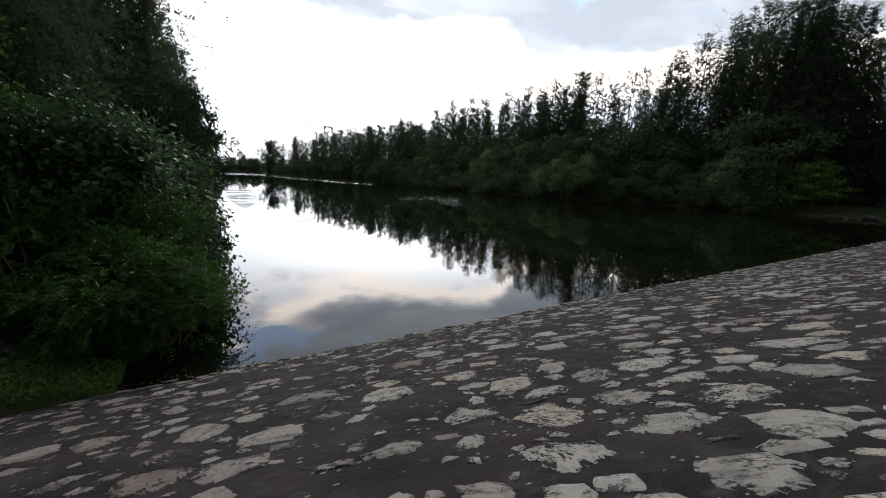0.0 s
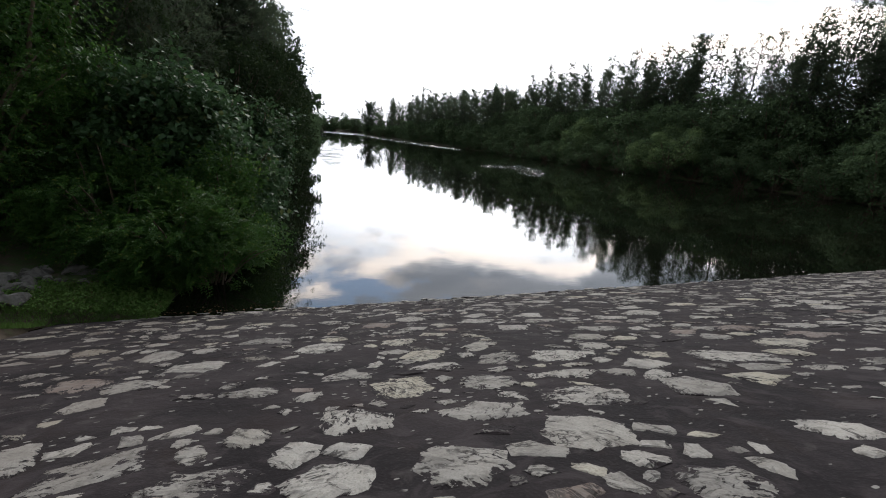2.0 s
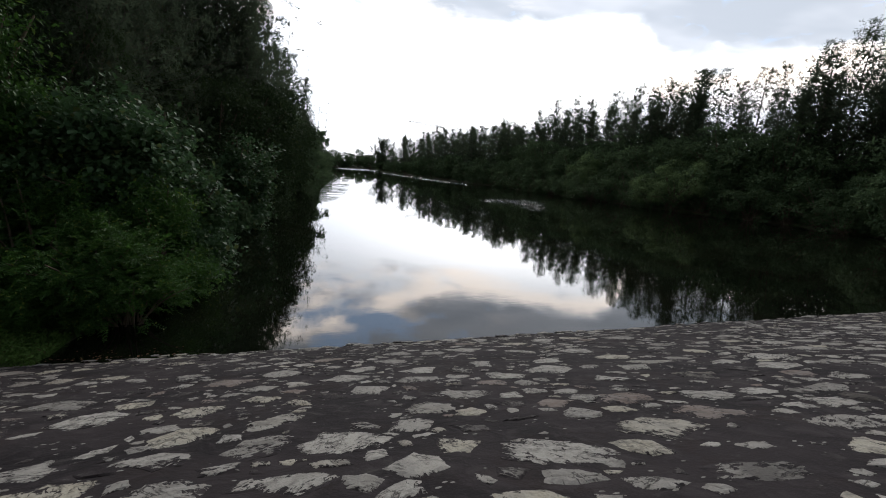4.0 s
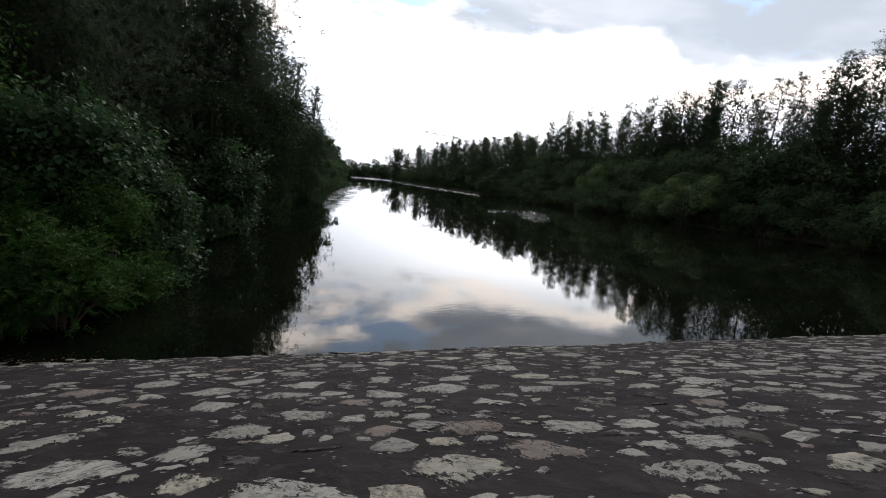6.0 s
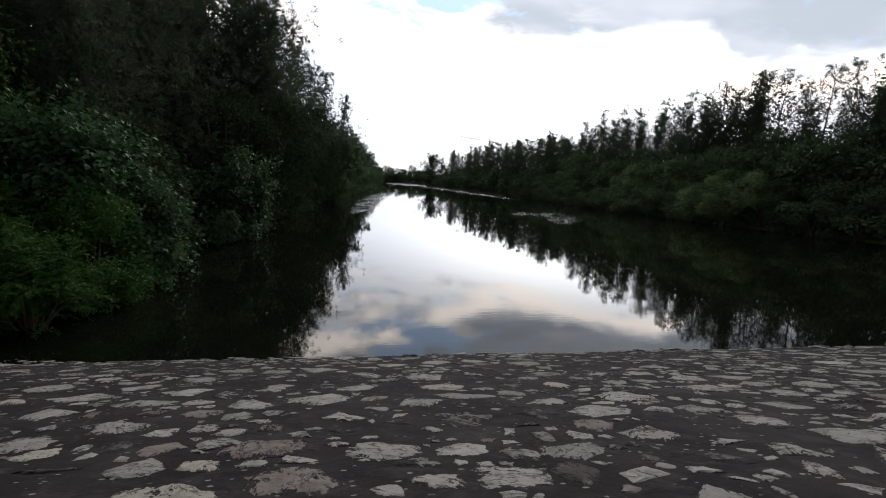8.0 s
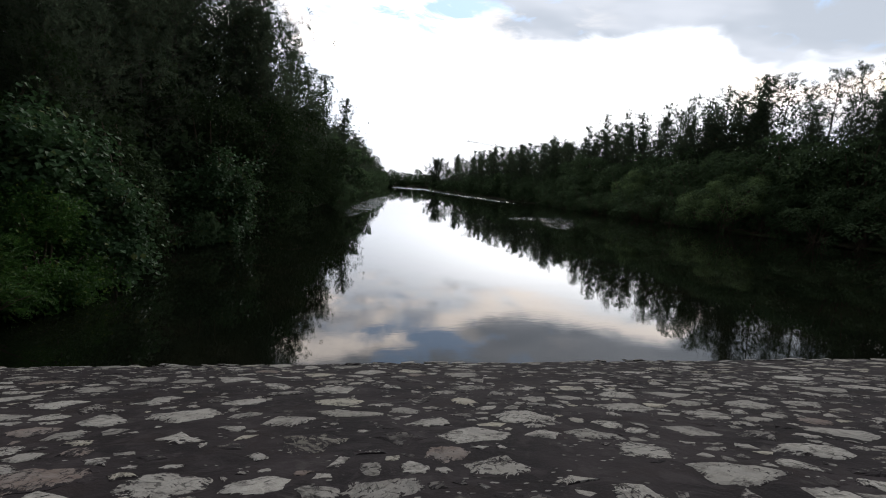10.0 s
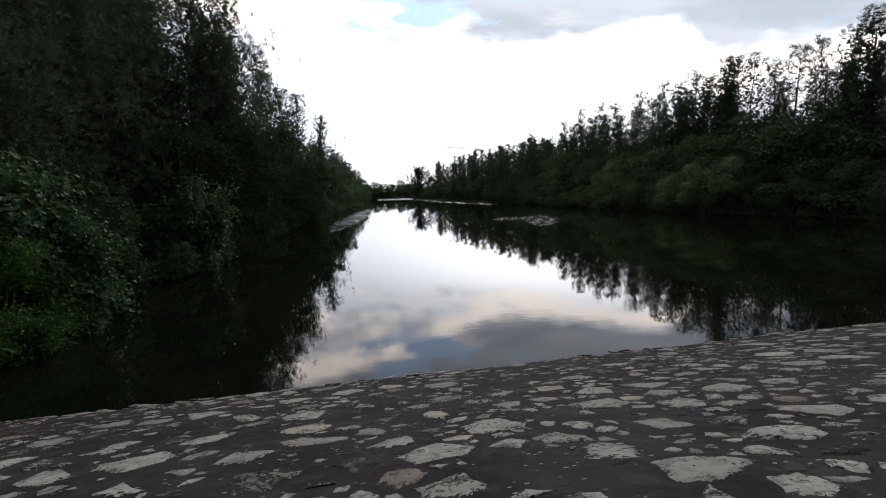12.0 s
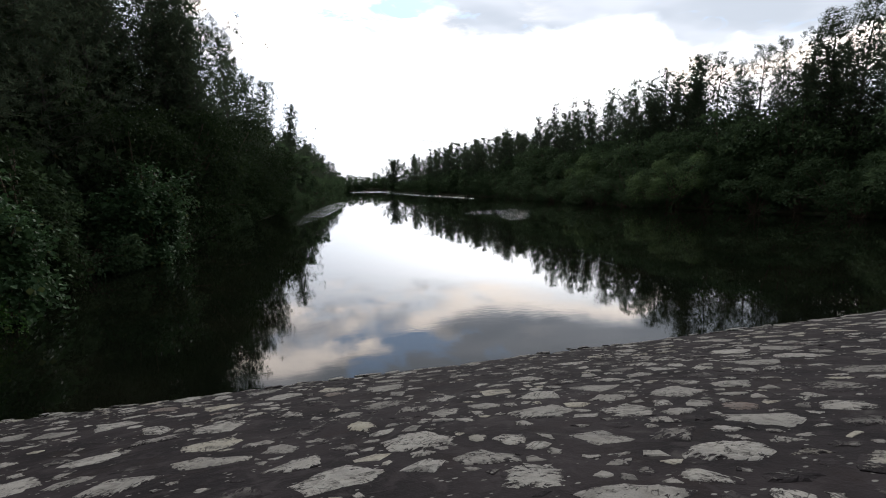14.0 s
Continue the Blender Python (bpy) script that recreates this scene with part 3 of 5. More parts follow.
    part("crown", mesh_of("crown", *blades(at, way, big, big * broad, rng), NEEDLE), tree, "airy feathery dark green needles")
    return tree


def clumped(seed, radii, clumps, per, size, shape, mat, name="shrub", crown_label="leaves in rounded clumps", low=-0.35, uneven=0.35, flat=0.62, swell=1.0):
    """A shrub or low tree whose crown is heaped up of many leafy clumps with shade between them."""
    rng = np.random.default_rng(seed)
    rx, ry, h = radii
    thing = new(name)
    mid, axes = np.array([0, 0, 0.42 * h]), np.array([rx, ry, 0.58 * h])
    d = unit(rng.normal(size=(clumps * 4, 3)))
    d = d[d[:, 2] > low][:clumps]
    clumps = len(d)
    bulge = np.array([noise.noise(Vector(q) * 1.6 + Vector((seed * 3.1, 0, 0))) for q in d])
    deep = np.where(rng.random(clumps) < 0.25, 0.55, 0.86) * rng.uniform(0.85, 1.12, clumps)
    centre = mid + d * axes * ((1 + uneven * 1.5 * bulge) * deep)[:, None]
    radius = rng.uniform(0.17, 0.36, clumps) * (rx * ry * h * 0.6) ** (1 / 3) * swell
    e = unit(rng.normal(size=(clumps, per * 2, 3)) + d[:, None] * 0.5 + np.array([0, 0, 0.45]))[:, :per]
    ragged = rng.uniform(0.62, 1.12, (clumps, per, 1))
    at = (centre[:, None] + e * ragged * radius[:, None, None] * np.array([1, 1, flat])).reshape(-1, 3)
    at[:, 2] -= 0.10 * np.repeat(radius, per) * rng.random(len(at))
    facing = (e + np.array([0, 0, 0.35])).reshape(-1, 3) + rng.normal(size=at.shape) * 0.33
    along = e.reshape(-1, 3) * 0.7 + rng.normal(size=at.shape) * 0.5 - np.array([0, 0, 0.5])
    keep = at[:, 2] > -0.02
    at, facing, along = at[keep], facing[keep], along[keep]
    limbs = []
    us = np.linspace(0, 1, 5)
    for c in centre[rng.choice(clumps, min(clumps, 22), replace=False)]:
        foot = rng.normal(size=3) * np.array([0.07 * rx, 0.07 * ry, 0]) - np.array([0, 0, 0.15])
        path = foot + (c - foot) * us[:, None]
        path[:, 2] += np.sin(us * np.pi) * 0.10 * h
        limbs.append((path, 0.014 * h * (1 - 0.8 * us) + 0.006))
    part("stem", mesh_of("stem", *tubes(limbs, 5), STEM, True), thing, "thin forked brown stems")
    part("crown", mesh_of("crown", *leaves(at, facing, rng.uniform(0.65, 1.25, len(at)) * size, shape, rng, along, True), mat), thing, crown_label)
    return thing


def bush(seed, radii, count, size, shape, mat, shoots=240, name="shrub", fronds=False, plain=False, uneven=0.24, low=-0.75, crown_label="dense leaves"):
    """A leafy shrub: forked stems, and a crown of leaves along many shoots that reach out to an uneven outline and droop at the rim.
    fronds: the leaves are leaflets in two rows along short stalks."""
    rng = np.random.default_rng(seed)
    rx, ry, h = radii
    thing = new(name)
    mid = np.array([0, 0, 0.36 * h])
    axes = np.array([rx, ry, 0.62 * h])
    boughs = unit(rng.normal(size=(max(10, shoots // 12), 3)))
    d = unit(boughs[rng.integers(0, len(boughs), shoots * 3)] + rng.normal(size=(shoots * 3, 3)) * 0.20)
    d = d[d[:, 2] > low][:shoots]
    shoots = len(d)
    bulge = np.array([noise.noise(Vector(q) * 1.7 + Vector((seed * 3.1, 0, 0))) + 0.6 * noise.noise(Vector(q) * 4.1 + Vector((0, seed * 2.3, 0))) for q in d])
    far = (1.0 + uneven * 1.6 * bulge) * rng.uniform(0.62, 1.12, shoots)
    root = mid * 0.7 + d * axes * 0.30
    tip = mid + d * axes * far[:, None]
    bow = np.linalg.norm(axes) * 0.10 * rng.uniform(0.3, 1.0, shoots)
    limbs = []
    for k in rng.choice(shoots, min(shoots, 26), replace=False):
        us = np.linspace(0, 1, 5)[:, None]
        foot = rng.normal(size=3) * np.array([0.10 * rx, 0.10 * ry, 0]) - np.array([0, 0, 0.15])
        path = foot + (tip[k] - foot) * us * 0.93
        path[:, 2] += np.sin(us[:, 0] * np.pi) * 0.12 * h
        limbs.append((path, 0.012 * h * (1 - 0.8 * us[:, 0]) + 0.006))
    per = 14 if fronds else 1
    n_at = count // per
    pick = rng.integers(0, shoots, n_at)
    u = rng.uniform(0.15, 1.0, n_at) ** 0.7
    at = root[pick] + (tip - root)[pick] * u[:, None]
    at[:, 2] += bow[pick] * (np.sin(u * np.pi) - 0.9 * u**3)
    at += rng.normal(size=at.shape) * np.array([1, 1, 0.7]) * (0.05 * min(rx, ry, h) + 0.6 * size)
    out = unit(d[pick] * np.array([1, 1, 0.7]) + rng.normal(size=at.shape) * 0.5)
    facing = out * 0.45 + np.array([0, 0, 0.8]) + rng.normal(size=at.shape) * 0.40
    if fronds:
        long = size * 4.2 * rng.uniform(0.7, 1.25, n_at)
        across = unit(np.cross(out, facing))
        step = np.linspace(0.1, 1.0, per // 2)
        pos = at[:, None] + out[:, None] * (long[:, None] * step)[..., None] - np.array([0, 0, 0.35]) * (long[:, None] * step**2)[..., None]
        sides = np.stack([across, -across], 1)
        leaf_at = np.repeat(pos[:, None], 2, 1).reshape(-1, 3)
        along = (sides[:, :, None] + 0.55 * out[:, None, None] + rng.normal(size=(n_at, 2, per // 2, 3)) * 0.2).reshape(-1, 3)
        face = np.repeat(facing, per, 0) + rng.normal(size=leaf_at.shape) * 0.15
        data = leaves(leaf_at, face, rng.uniform(0.8, 1.2, len(leaf_at)) * size, shape, rng, along, plain)
    else:
        keep = at[:, 2] > -0.02
        at, facing, out = at[keep], facing[keep], out[keep]
        along = out * 0.7 + rng.normal(size=at.shape) * 0.6 - np.array([0, 0, 0.55])
        data = leaves(at, facing, rng.uniform(0.6, 1.25, len(at)) * size, shape, rng, along, plain)
    part("stem", mesh_of("stem", *tubes(limbs, 5), STEM, True), thing, "thin forked brown stems")
    part("crown", mesh_of("crown", *data, mat), thing, crown_label)
    return thing


def settle(x, y, turn, scale=1.0, tall=None):
    """Stand a plant on the land."""
    z = float(land_height(np.array([x]), np.array([y]))[0])
    return pose(x, y, max(z, -0.1) - 0.05, 0, 0, turn) @ Matrix.Diagonal((scale, scale, tall or scale, 1))


STANDING = set()


def plant(kinds, spots, label, category, group, seed, size_of):
    """Stand copies of the kinds on the spots (x, y, height); each kind comes with its own height."""
    rng = random.Random(seed)
    for k, (x, y, h) in enumerate(spots):
        ob, own = kinds[k % len(kinds)]
        s = h / own
        m = settle(x, y, rng.uniform(0, 360), s * rng.uniform(*size_of), s)
        made = copy_thing(ob, m) if ob.name in STANDING else ob
        STANDING.add(ob.name)
        made.matrix_basis = m
        tagged(made, label, category, group)


def spread_line(shore, start, end, step, off, jitter, rng, low, high):
    """Spots along a shore line set back by off, with heights between low and high."""
    pts = np.array(shore)
    seg = np.r_[0, np.cumsum(np.linalg.norm(np.diff(pts, axis=0), axis=1))]
    out, s = [], start
    while s < min(end, seg[-1]):
        x, y = np.interp(s, seg, pts[:, 0]), np.interp(s, seg, pts[:, 1])
        x2, y2 = np.interp(s + 0.5, seg, pts[:, 0]), np.interp(s + 0.5, seg, pts[:, 1])
        way = np.array([x2 - x, y2 - y]) / max(math.hypot(x2 - x, y2 - y), 1e-6)
        side = np.array([-way[1], way[0]])
        q = np.array([x, y]) + side * (off + rng.uniform(-jitter, jitter))
        out.append((q[0], q[1], rng.uniform(low, high)))
        s += step * rng.uniform(0.75, 1.3)
    return out


# kinds, built once and then copied
K_TALL = [(casuarina(11, 20.0, 5.0, 100, 16, 24, 0.30, 0.15, 0.10, 0.55, 4), 20.0), (casuarina(12, 20.0, 4.6, 96, 15, 23, 0.30, 0.15, 0.14, 0.55, 3), 20.0),
          (casuarina(14, 20.0, 4.8, 96, 15, 23, 0.30, 0.15, 0.16, 0.60, 4), 20.0)]
K_DENSE = [(casuarina(13, 20.0, 5.4, 106, 13, 16, 0.31, 0.17, 0.06, 0.62, 26), 20.0), (casuarina(15, 20.0, 5.0, 100, 13, 16, 0.31, 0.17, 0.06, 0.66, 24), 20.0), (casuarina(20, 20.0, 5.6, 106, 13, 16, 0.31, 0.17, 0.08, 0.55, 18), 20.0)]
K_LONE = [(casuarina(29, 13.0, 6.6, 90, 12, 18, 0.5, 0.22, 0.02, 0.36, 34), 13.0)]
K_FAR = [(casuarina(16, 16.0, 6.0, 64, 9, 11, 0.42, 0.22, 0.04, 0.7, 13), 16.0), (casuarina(17, 16.0, 5.4, 60, 9, 11, 0.42, 0.22, 0.05, 0.7, 11), 16.0), (casuarina(18, 16.0, 6.4, 64, 9, 11, 0.42, 0.22, 0.04, 0.65, 14), 16.0)]
K_NEAR = [(casuarina(21, 16.0, 4.6, 96, 16, 22, 0.24, 0.19, 0.12, 0.55, 32), 16.0), (casuarina(22, 16.0, 3.4, 80, 14, 21, 0.24, 0.19, 0.18, 0.70, 16), 16.0), (casuarina(23, 16.0, 5.0, 100, 16, 22, 0.24, 0.19, 0.10, 0.50, 36), 16.0)]
K_BUSH_FAR = [(clumped(35, (3.8, 3.6, 5.0), 26, 44, 0.50, 0.6, BROAD, low=-0.8), 5.0), (clumped(36, (3.4, 3.8, 5.0), 26, 44, 0.50, 0.6, BROAD, low=-0.8), 5.0)]
K_BUSH = [(clumped(31, (3.8, 3.4, 5.0), 20, 140, 0.27, 0.6, BROAD, low=-0.8, swell=1.35), 5.0), (clumped(32, (3.4, 3.8, 5.0), 18, 150, 0.27, 0.5, BROAD, low=-0.8, swell=1.35), 5.0),
          (clumped(33, (4.2, 3.2, 5.0), 22, 130, 0.27, 0.7, BROAD, low=-0.8, swell=1.35), 5.0), (clumped(34, (3.2, 3.2, 5.0), 17, 150, 0.26, 0.55, BROAD, low=-0.8, swell=1.35), 5.0)]
ROUND_LABEL = "dense dark foliage in overlapping clumps"
K_ROUND = [(clumped(41, (4.3, 4.3, 8.0), 80, 190, 0.24, 0.55, SHADED, "broadleaf_tree", ROUND_LABEL, -0.85, 0.3), 8.0), (clumped(42, (3.9, 4.5, 8.0), 76, 190, 0.24, 0.5, SHADED, "broadleaf_tree", ROUND_LABEL, -0.85, 0.3), 8.0)]
K_ROUND_FAR = [(clumped(43, (4.3, 4.3, 8.0), 34, 70, 0.62, 0.6, BROAD, "broadleaf_tree", ROUND_LABEL, -0.75), 8.0), (clumped(44, (3.9, 4.7, 8.0), 30, 74, 0.62, 0.6, BROAD, "broadleaf_tree", ROUND_LABEL, -0.75), 8.0)]
K_ROUND_MID = [(clumped(45, (4.3, 4.3, 8.0), 48, 100, 0.32, 0.55, BROAD, "broadleaf_tree", ROUND_LABEL, -0.6), 8.0), (clumped(46, (3.9, 4.7, 8.0), 44, 104, 0.32, 0.55, BROAD, "broadleaf_tree", ROUND_LABEL, -0.6), 8.0)]

rr = random.Random(5)
right_tall = [(53.7, 121.0, 15.5), (55.8, 106.0, 17.4), (56.7, 96.0, 15.3), (57.1, 87.0, 17.6), (57.3, 81.7, 19.4), (57.4, 74.4, 19.2), (57.7, 67.5, 18.0), (57.9, 61.7, 18.4), (58.1, 56.7, 18.9), (58.4, 52.7, 18.0),
              (58.6, 50.6, 19.0), (58.9, 46.8, 19.8), (59.3, 44.0, 19.1), (59.6, 41.8, 18.8), (60.1, 38.5, 17.0), (60.4, 36.6, 18.3), (61.0, 33.8, 18.4), (61.3, 32.0, 18.8), (61.9, 29.3, 20.2)]
right_tall += [(62.4, 26.7, 21.4), (62.8, 24.6, 21.6), (63.2, 22.2, 23.0), (63.5, 19.4, 24.0), (63.6, 17.6, 23.0), (63.9, 15.3, 24.9), (64.0, 14.0, 24.6), (64.1, 12.5, 21.8), (64.2, 10.6, 21.3), (66.0, 7.0, 21.0), (67.5, 3.5, 20.0)]
right_deep = spread_line(RIGHT_SHORE, 150, 236, 4.8, 16.0, 3.0, rr, 13.5, 16.5) + spread_line(RIGHT_SHORE, 236, 275, 9.0, 19.0, 2.0, rr, 15.0, 19.0)
right_far = spread_line(RIGHT_SHORE, 78, 146, 3.0, 5.5, 2.0, rr, 12.0, 15.5) + spread_line(RIGHT_SHORE, 146, 176, 3.4, 6.0, 2.5, rr, 13.0, 15.5) + spread_line(RIGHT_SHORE, 100, 176, 4.4, 12.0, 3.0, rr, 13.0, 16.5)
right_end = [(69.0, 9.0, 11.0), (72.0, 3.0, 12.0), (70.5, -3.0, 10.0), (76.0, 8.0, 14.0), (78.0, -2.0, 14.0), (68.0, 15.0, 12.0), (74.0, -9.0, 11.0), (82.0, 4.0, 16.0)]
right_mid = spread_line(RIGHT_SHORE, 172, 236, 5.0, 8.5, 1.5, rr, 8.0, 11.5) + spread_line(RIGHT_SHORE, 229, 252, 4.0, 8.0, 1.5, rr, 8.5, 12.0) + spread_line(RIGHT_SHORE, 253, 272, 4.5, 15.0, 1.5, rr, 9.0, 12.0)
right_tall += [(x + rr.uniform(2.0, 4.5), y + rr.uniform(-1.5, 1.5), h * rr.uniform(0.86, 0.97)) for x, y, h in right_tall[:11]]
right_tall += [(x + rr.uniform(-1.5, 1.0), y + rr.uniform(2.0, 4.0), h * rr.uniform(0.84, 0.95)) for x, y, h in right_tall[1:12]]
right_tall += [(x + rr.uniform(2.0, 4.0), y + rr.uniform(-1.0, 1.0), h * rr.uniform(0.84, 0.93)) for x, y, h in right_tall[16:30]]
right_low_far = spread_line(RIGHT_SHORE, 62, 118, 3.0, 2.6, 0.8, rr, 3.0, 5.0) + spread_line(RIGHT_SHORE, 118, 165, 4.2, 2.6, 0.8, rr, 3.6, 6.2) + spread_line(RIGHT_SHORE, 112, 165, 4.8, 5.0, 1.2, rr, 5.5, 8.5)
right_low = spread_line(RIGHT_SHORE, 165, 250.0, 3.6, 0.6, 0.8, rr, 3.4, 6.0) + spread_line(RIGHT_SHORE, 165, 250, 4.8, 5.0, 1.2, rr, 5.5, 8.5) + spread_line(RIGHT_SHORE, 150, 278, 6.0, 13.5, 1.0, rr, 5.0, 7.5) + spread_line(RIGHT_SHORE, 249.0, 255, 1.7, 0.7, 0.4, rr, 1.5, 2.4) + spread_line(RIGHT_SHORE, 222, 252, 2.6, 3.2, 0.8, rr, 4.0, 5.6) + spread_line(RIGHT_SHORE, 222, 274, 3.4, 10.5, 1.2, rr, 5.0, 7.0)
left_tall = [(-5.0, 18.5, 15.0), (-8.5, 13.0, 16.5), (-6.0, 25.0, 20.5), (-11.0, 22.0, 21.5), (-0.9, 40.0, 18.6), (-3.8, 32.0, 22.5), (-10.0, 31.0, 24.0), (0.3, 57.0, 17.4), (-0.5, 47.0, 15.6), (2.2, 70.0, 16.6),
             (-4.5, 58.0, 20.0), (-12.5, 9.5, 16.0), (-15.0, 4.5, 14.5), (-7.0, 40.0, 22.0), (-3.4, 36.0, 19.0), (-15.0, 30.0, 22.0), (-8.0, 48.0, 20.0), (-4.6, 10.8, 11.0), (-6.5, 14.5, 15.5), (-10.5, 26.0, 21.0),
             (-8.0, 22.0, 19.0), (-1.8, 30.5, 16.0), (-13.0, 17.0, 18.5), (-7.6, 29.5, 20.0), (-12.0, 40.0, 24.0), (-2.6, 34.0, 20.5), (-9.5, 36.0, 22.0)]
left_far = spread_line(LEFT_SHORE, 90, 200, 6.0, 5.0, 2.0, rr, 12.0, 15.0) + spread_line(LEFT_SHORE, 84, 200, 6.0, 11.0, 2.5, rr, 14.0, 18.0)
left_broad = [(-12.5, 13.0, 14.5), (-9.0, 20.5, 13.0), (-17.0, 19.0, 18.0), (-13.0, 27.0, 16.0), (-16.5, 10.0, 15.0), (-7.2, 9.8, 9.5), (-8.6, 27.0, 13.5), (-11.0, 36.0, 16.0)]
left_round = [(-3.0, 21.5, 8.0), (-2.6, 28.0, 10.0), (-2.2, 35.0, 10.2), (-1.9, 43.0, 9.4), (-1.4, 52.0, 9.6), (-0.7, 62.0, 10.0), (0.0, 73.0, 10.2), (0.7, 88.0, 10.2), (-6.5, 22.0, 7.0), (-6.0, 28.5, 7.5), (-5.6, 15.5, 6.0), (-9.4, 15.5, 7.5)]
left_low = spread_line(LEFT_SHORE, 92, 200, 5.0, 1.5, 0.8, rr, 4.0, 6.5)
left_edge = spread_line(LEFT_SHORE, 15, 96, 2.6, 0.6, 0.5, rr, 2.0, 3.4)

dense = [p for p in right_tall if not (33.0 < p[1] < 40.0 or 54.0 < p[1] < 66.0)]
plant(K_DENSE, dense, "tall dense dark green casuarina in the row behind the shore shrubs", "tree", "casuarinas on the far bank", 17, (1.05, 1.35))
plant(K_TALL, [p for p in right_tall if p not in dense], "tall feathery dark green casuarina in the row behind the shore shrubs", "tree", "casuarinas on the far bank", 1, (0.9, 1.2))
plant(K_DENSE, right_deep, "tall casuarina at the back of the row", "tree", "casuarinas on the far bank", 13, (1.0, 1.3))
plant(K_FAR, right_far, "feathery casuarina in the farther, lower part of the row", "tree", "casuarinas on the far bank", 2, (0.9, 1.3))
plant(K_LONE, [(37.5, 200.0, 13.8)], "lone casuarina at the tip of the point", "tree", "casuarinas on the far bank", 3, (1.0, 1.0))
plant(K_NEAR, left_tall, "airy casuarina with sky showing through its crown", "tree", "casuarinas on the near bank", 4, (0.9, 1.15))
plant(K_FAR, left_far, "distant feathery casuarina beside the water", "tree", "casuarinas on the near bank", 6, (0.9, 1.3))
# the nearest five have shade put into their leaf colour
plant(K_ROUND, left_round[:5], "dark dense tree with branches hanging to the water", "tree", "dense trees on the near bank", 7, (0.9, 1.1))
plant(K_ROUND, left_broad, "tall broad-leaved tree behind the shrubs, coloured as in shade", "tree", "dense trees on the near bank", 15, (0.62, 0.75))
plant(K_ROUND_FAR, left_round[5:], "dark dense tree with branches hanging to the water", "tree", "dense trees on the near bank", 11, (0.9, 1.1))
plant(K_ROUND_MID, right_mid + right_end, "dark round-crowned tree among the casuarinas", "tree", "round trees on the far bank", 12, (0.8, 1.1))
plant(K_BUSH, right_low, "rounded green shrub overhanging the water", "shrub", "shrubs on the far bank", 8, (0.85, 1.2))
dome = clumped(66, (4.8, 4.2, 6.4), 40, 260, 0.22, 0.5, PALE, crown_label="light green leaves in rounded clumps", flat=0.75)
dome.matrix_basis = settle(50.6, 38.5, 0.0)
tagged(dome, "light green dome-shaped shrub on the bank", "shrub", "shrubs on the far bank")
dome_far = copy_thing(dome, settle(50.8, 58.0, 130.0, 0.85, 1.1))
tagged(dome_far, "pale green shrub taller than its neighbours on the bank", "shrub", "shrubs on the far bank")
plant(K_BUSH_FAR, right_low_far, "rounded green shrub overhanging the water", "shrub", "shrubs on the far bank", 14, (0.85, 1.2))
plant(K_BUSH, left_edge, "low dark shrub hanging over the water's edge", "shrub", "shrubs on the near bank", 16, (0.8, 1.1))
plant(K_BUSH_FAR, left_low, "rounded green shrub overhanging the water", "shrub", "shrubs on the near bank", 9, (0.85, 1.2))

# far shore at the end of the water
end_rng = random.Random(9)
far_spots = [(x + end_rng.uniform(-2, 2), 262.5 + end_rng.uniform(0, 5), end_rng.uniform(5, 8)) for x in range(10, 50, 4)]
far_spots += [(x + end_rng.uniform(-4, 4), 300 + end_rng.uniform(0, 30), end_rng.uniform(8, 13)) for x in range(-30, 130, 9)]
plant(K_ROUND_FAR, far_spots, "distant round-crowned tree on the far shore", "tree", "trees on the far shore", 10, (1.0, 1.5))

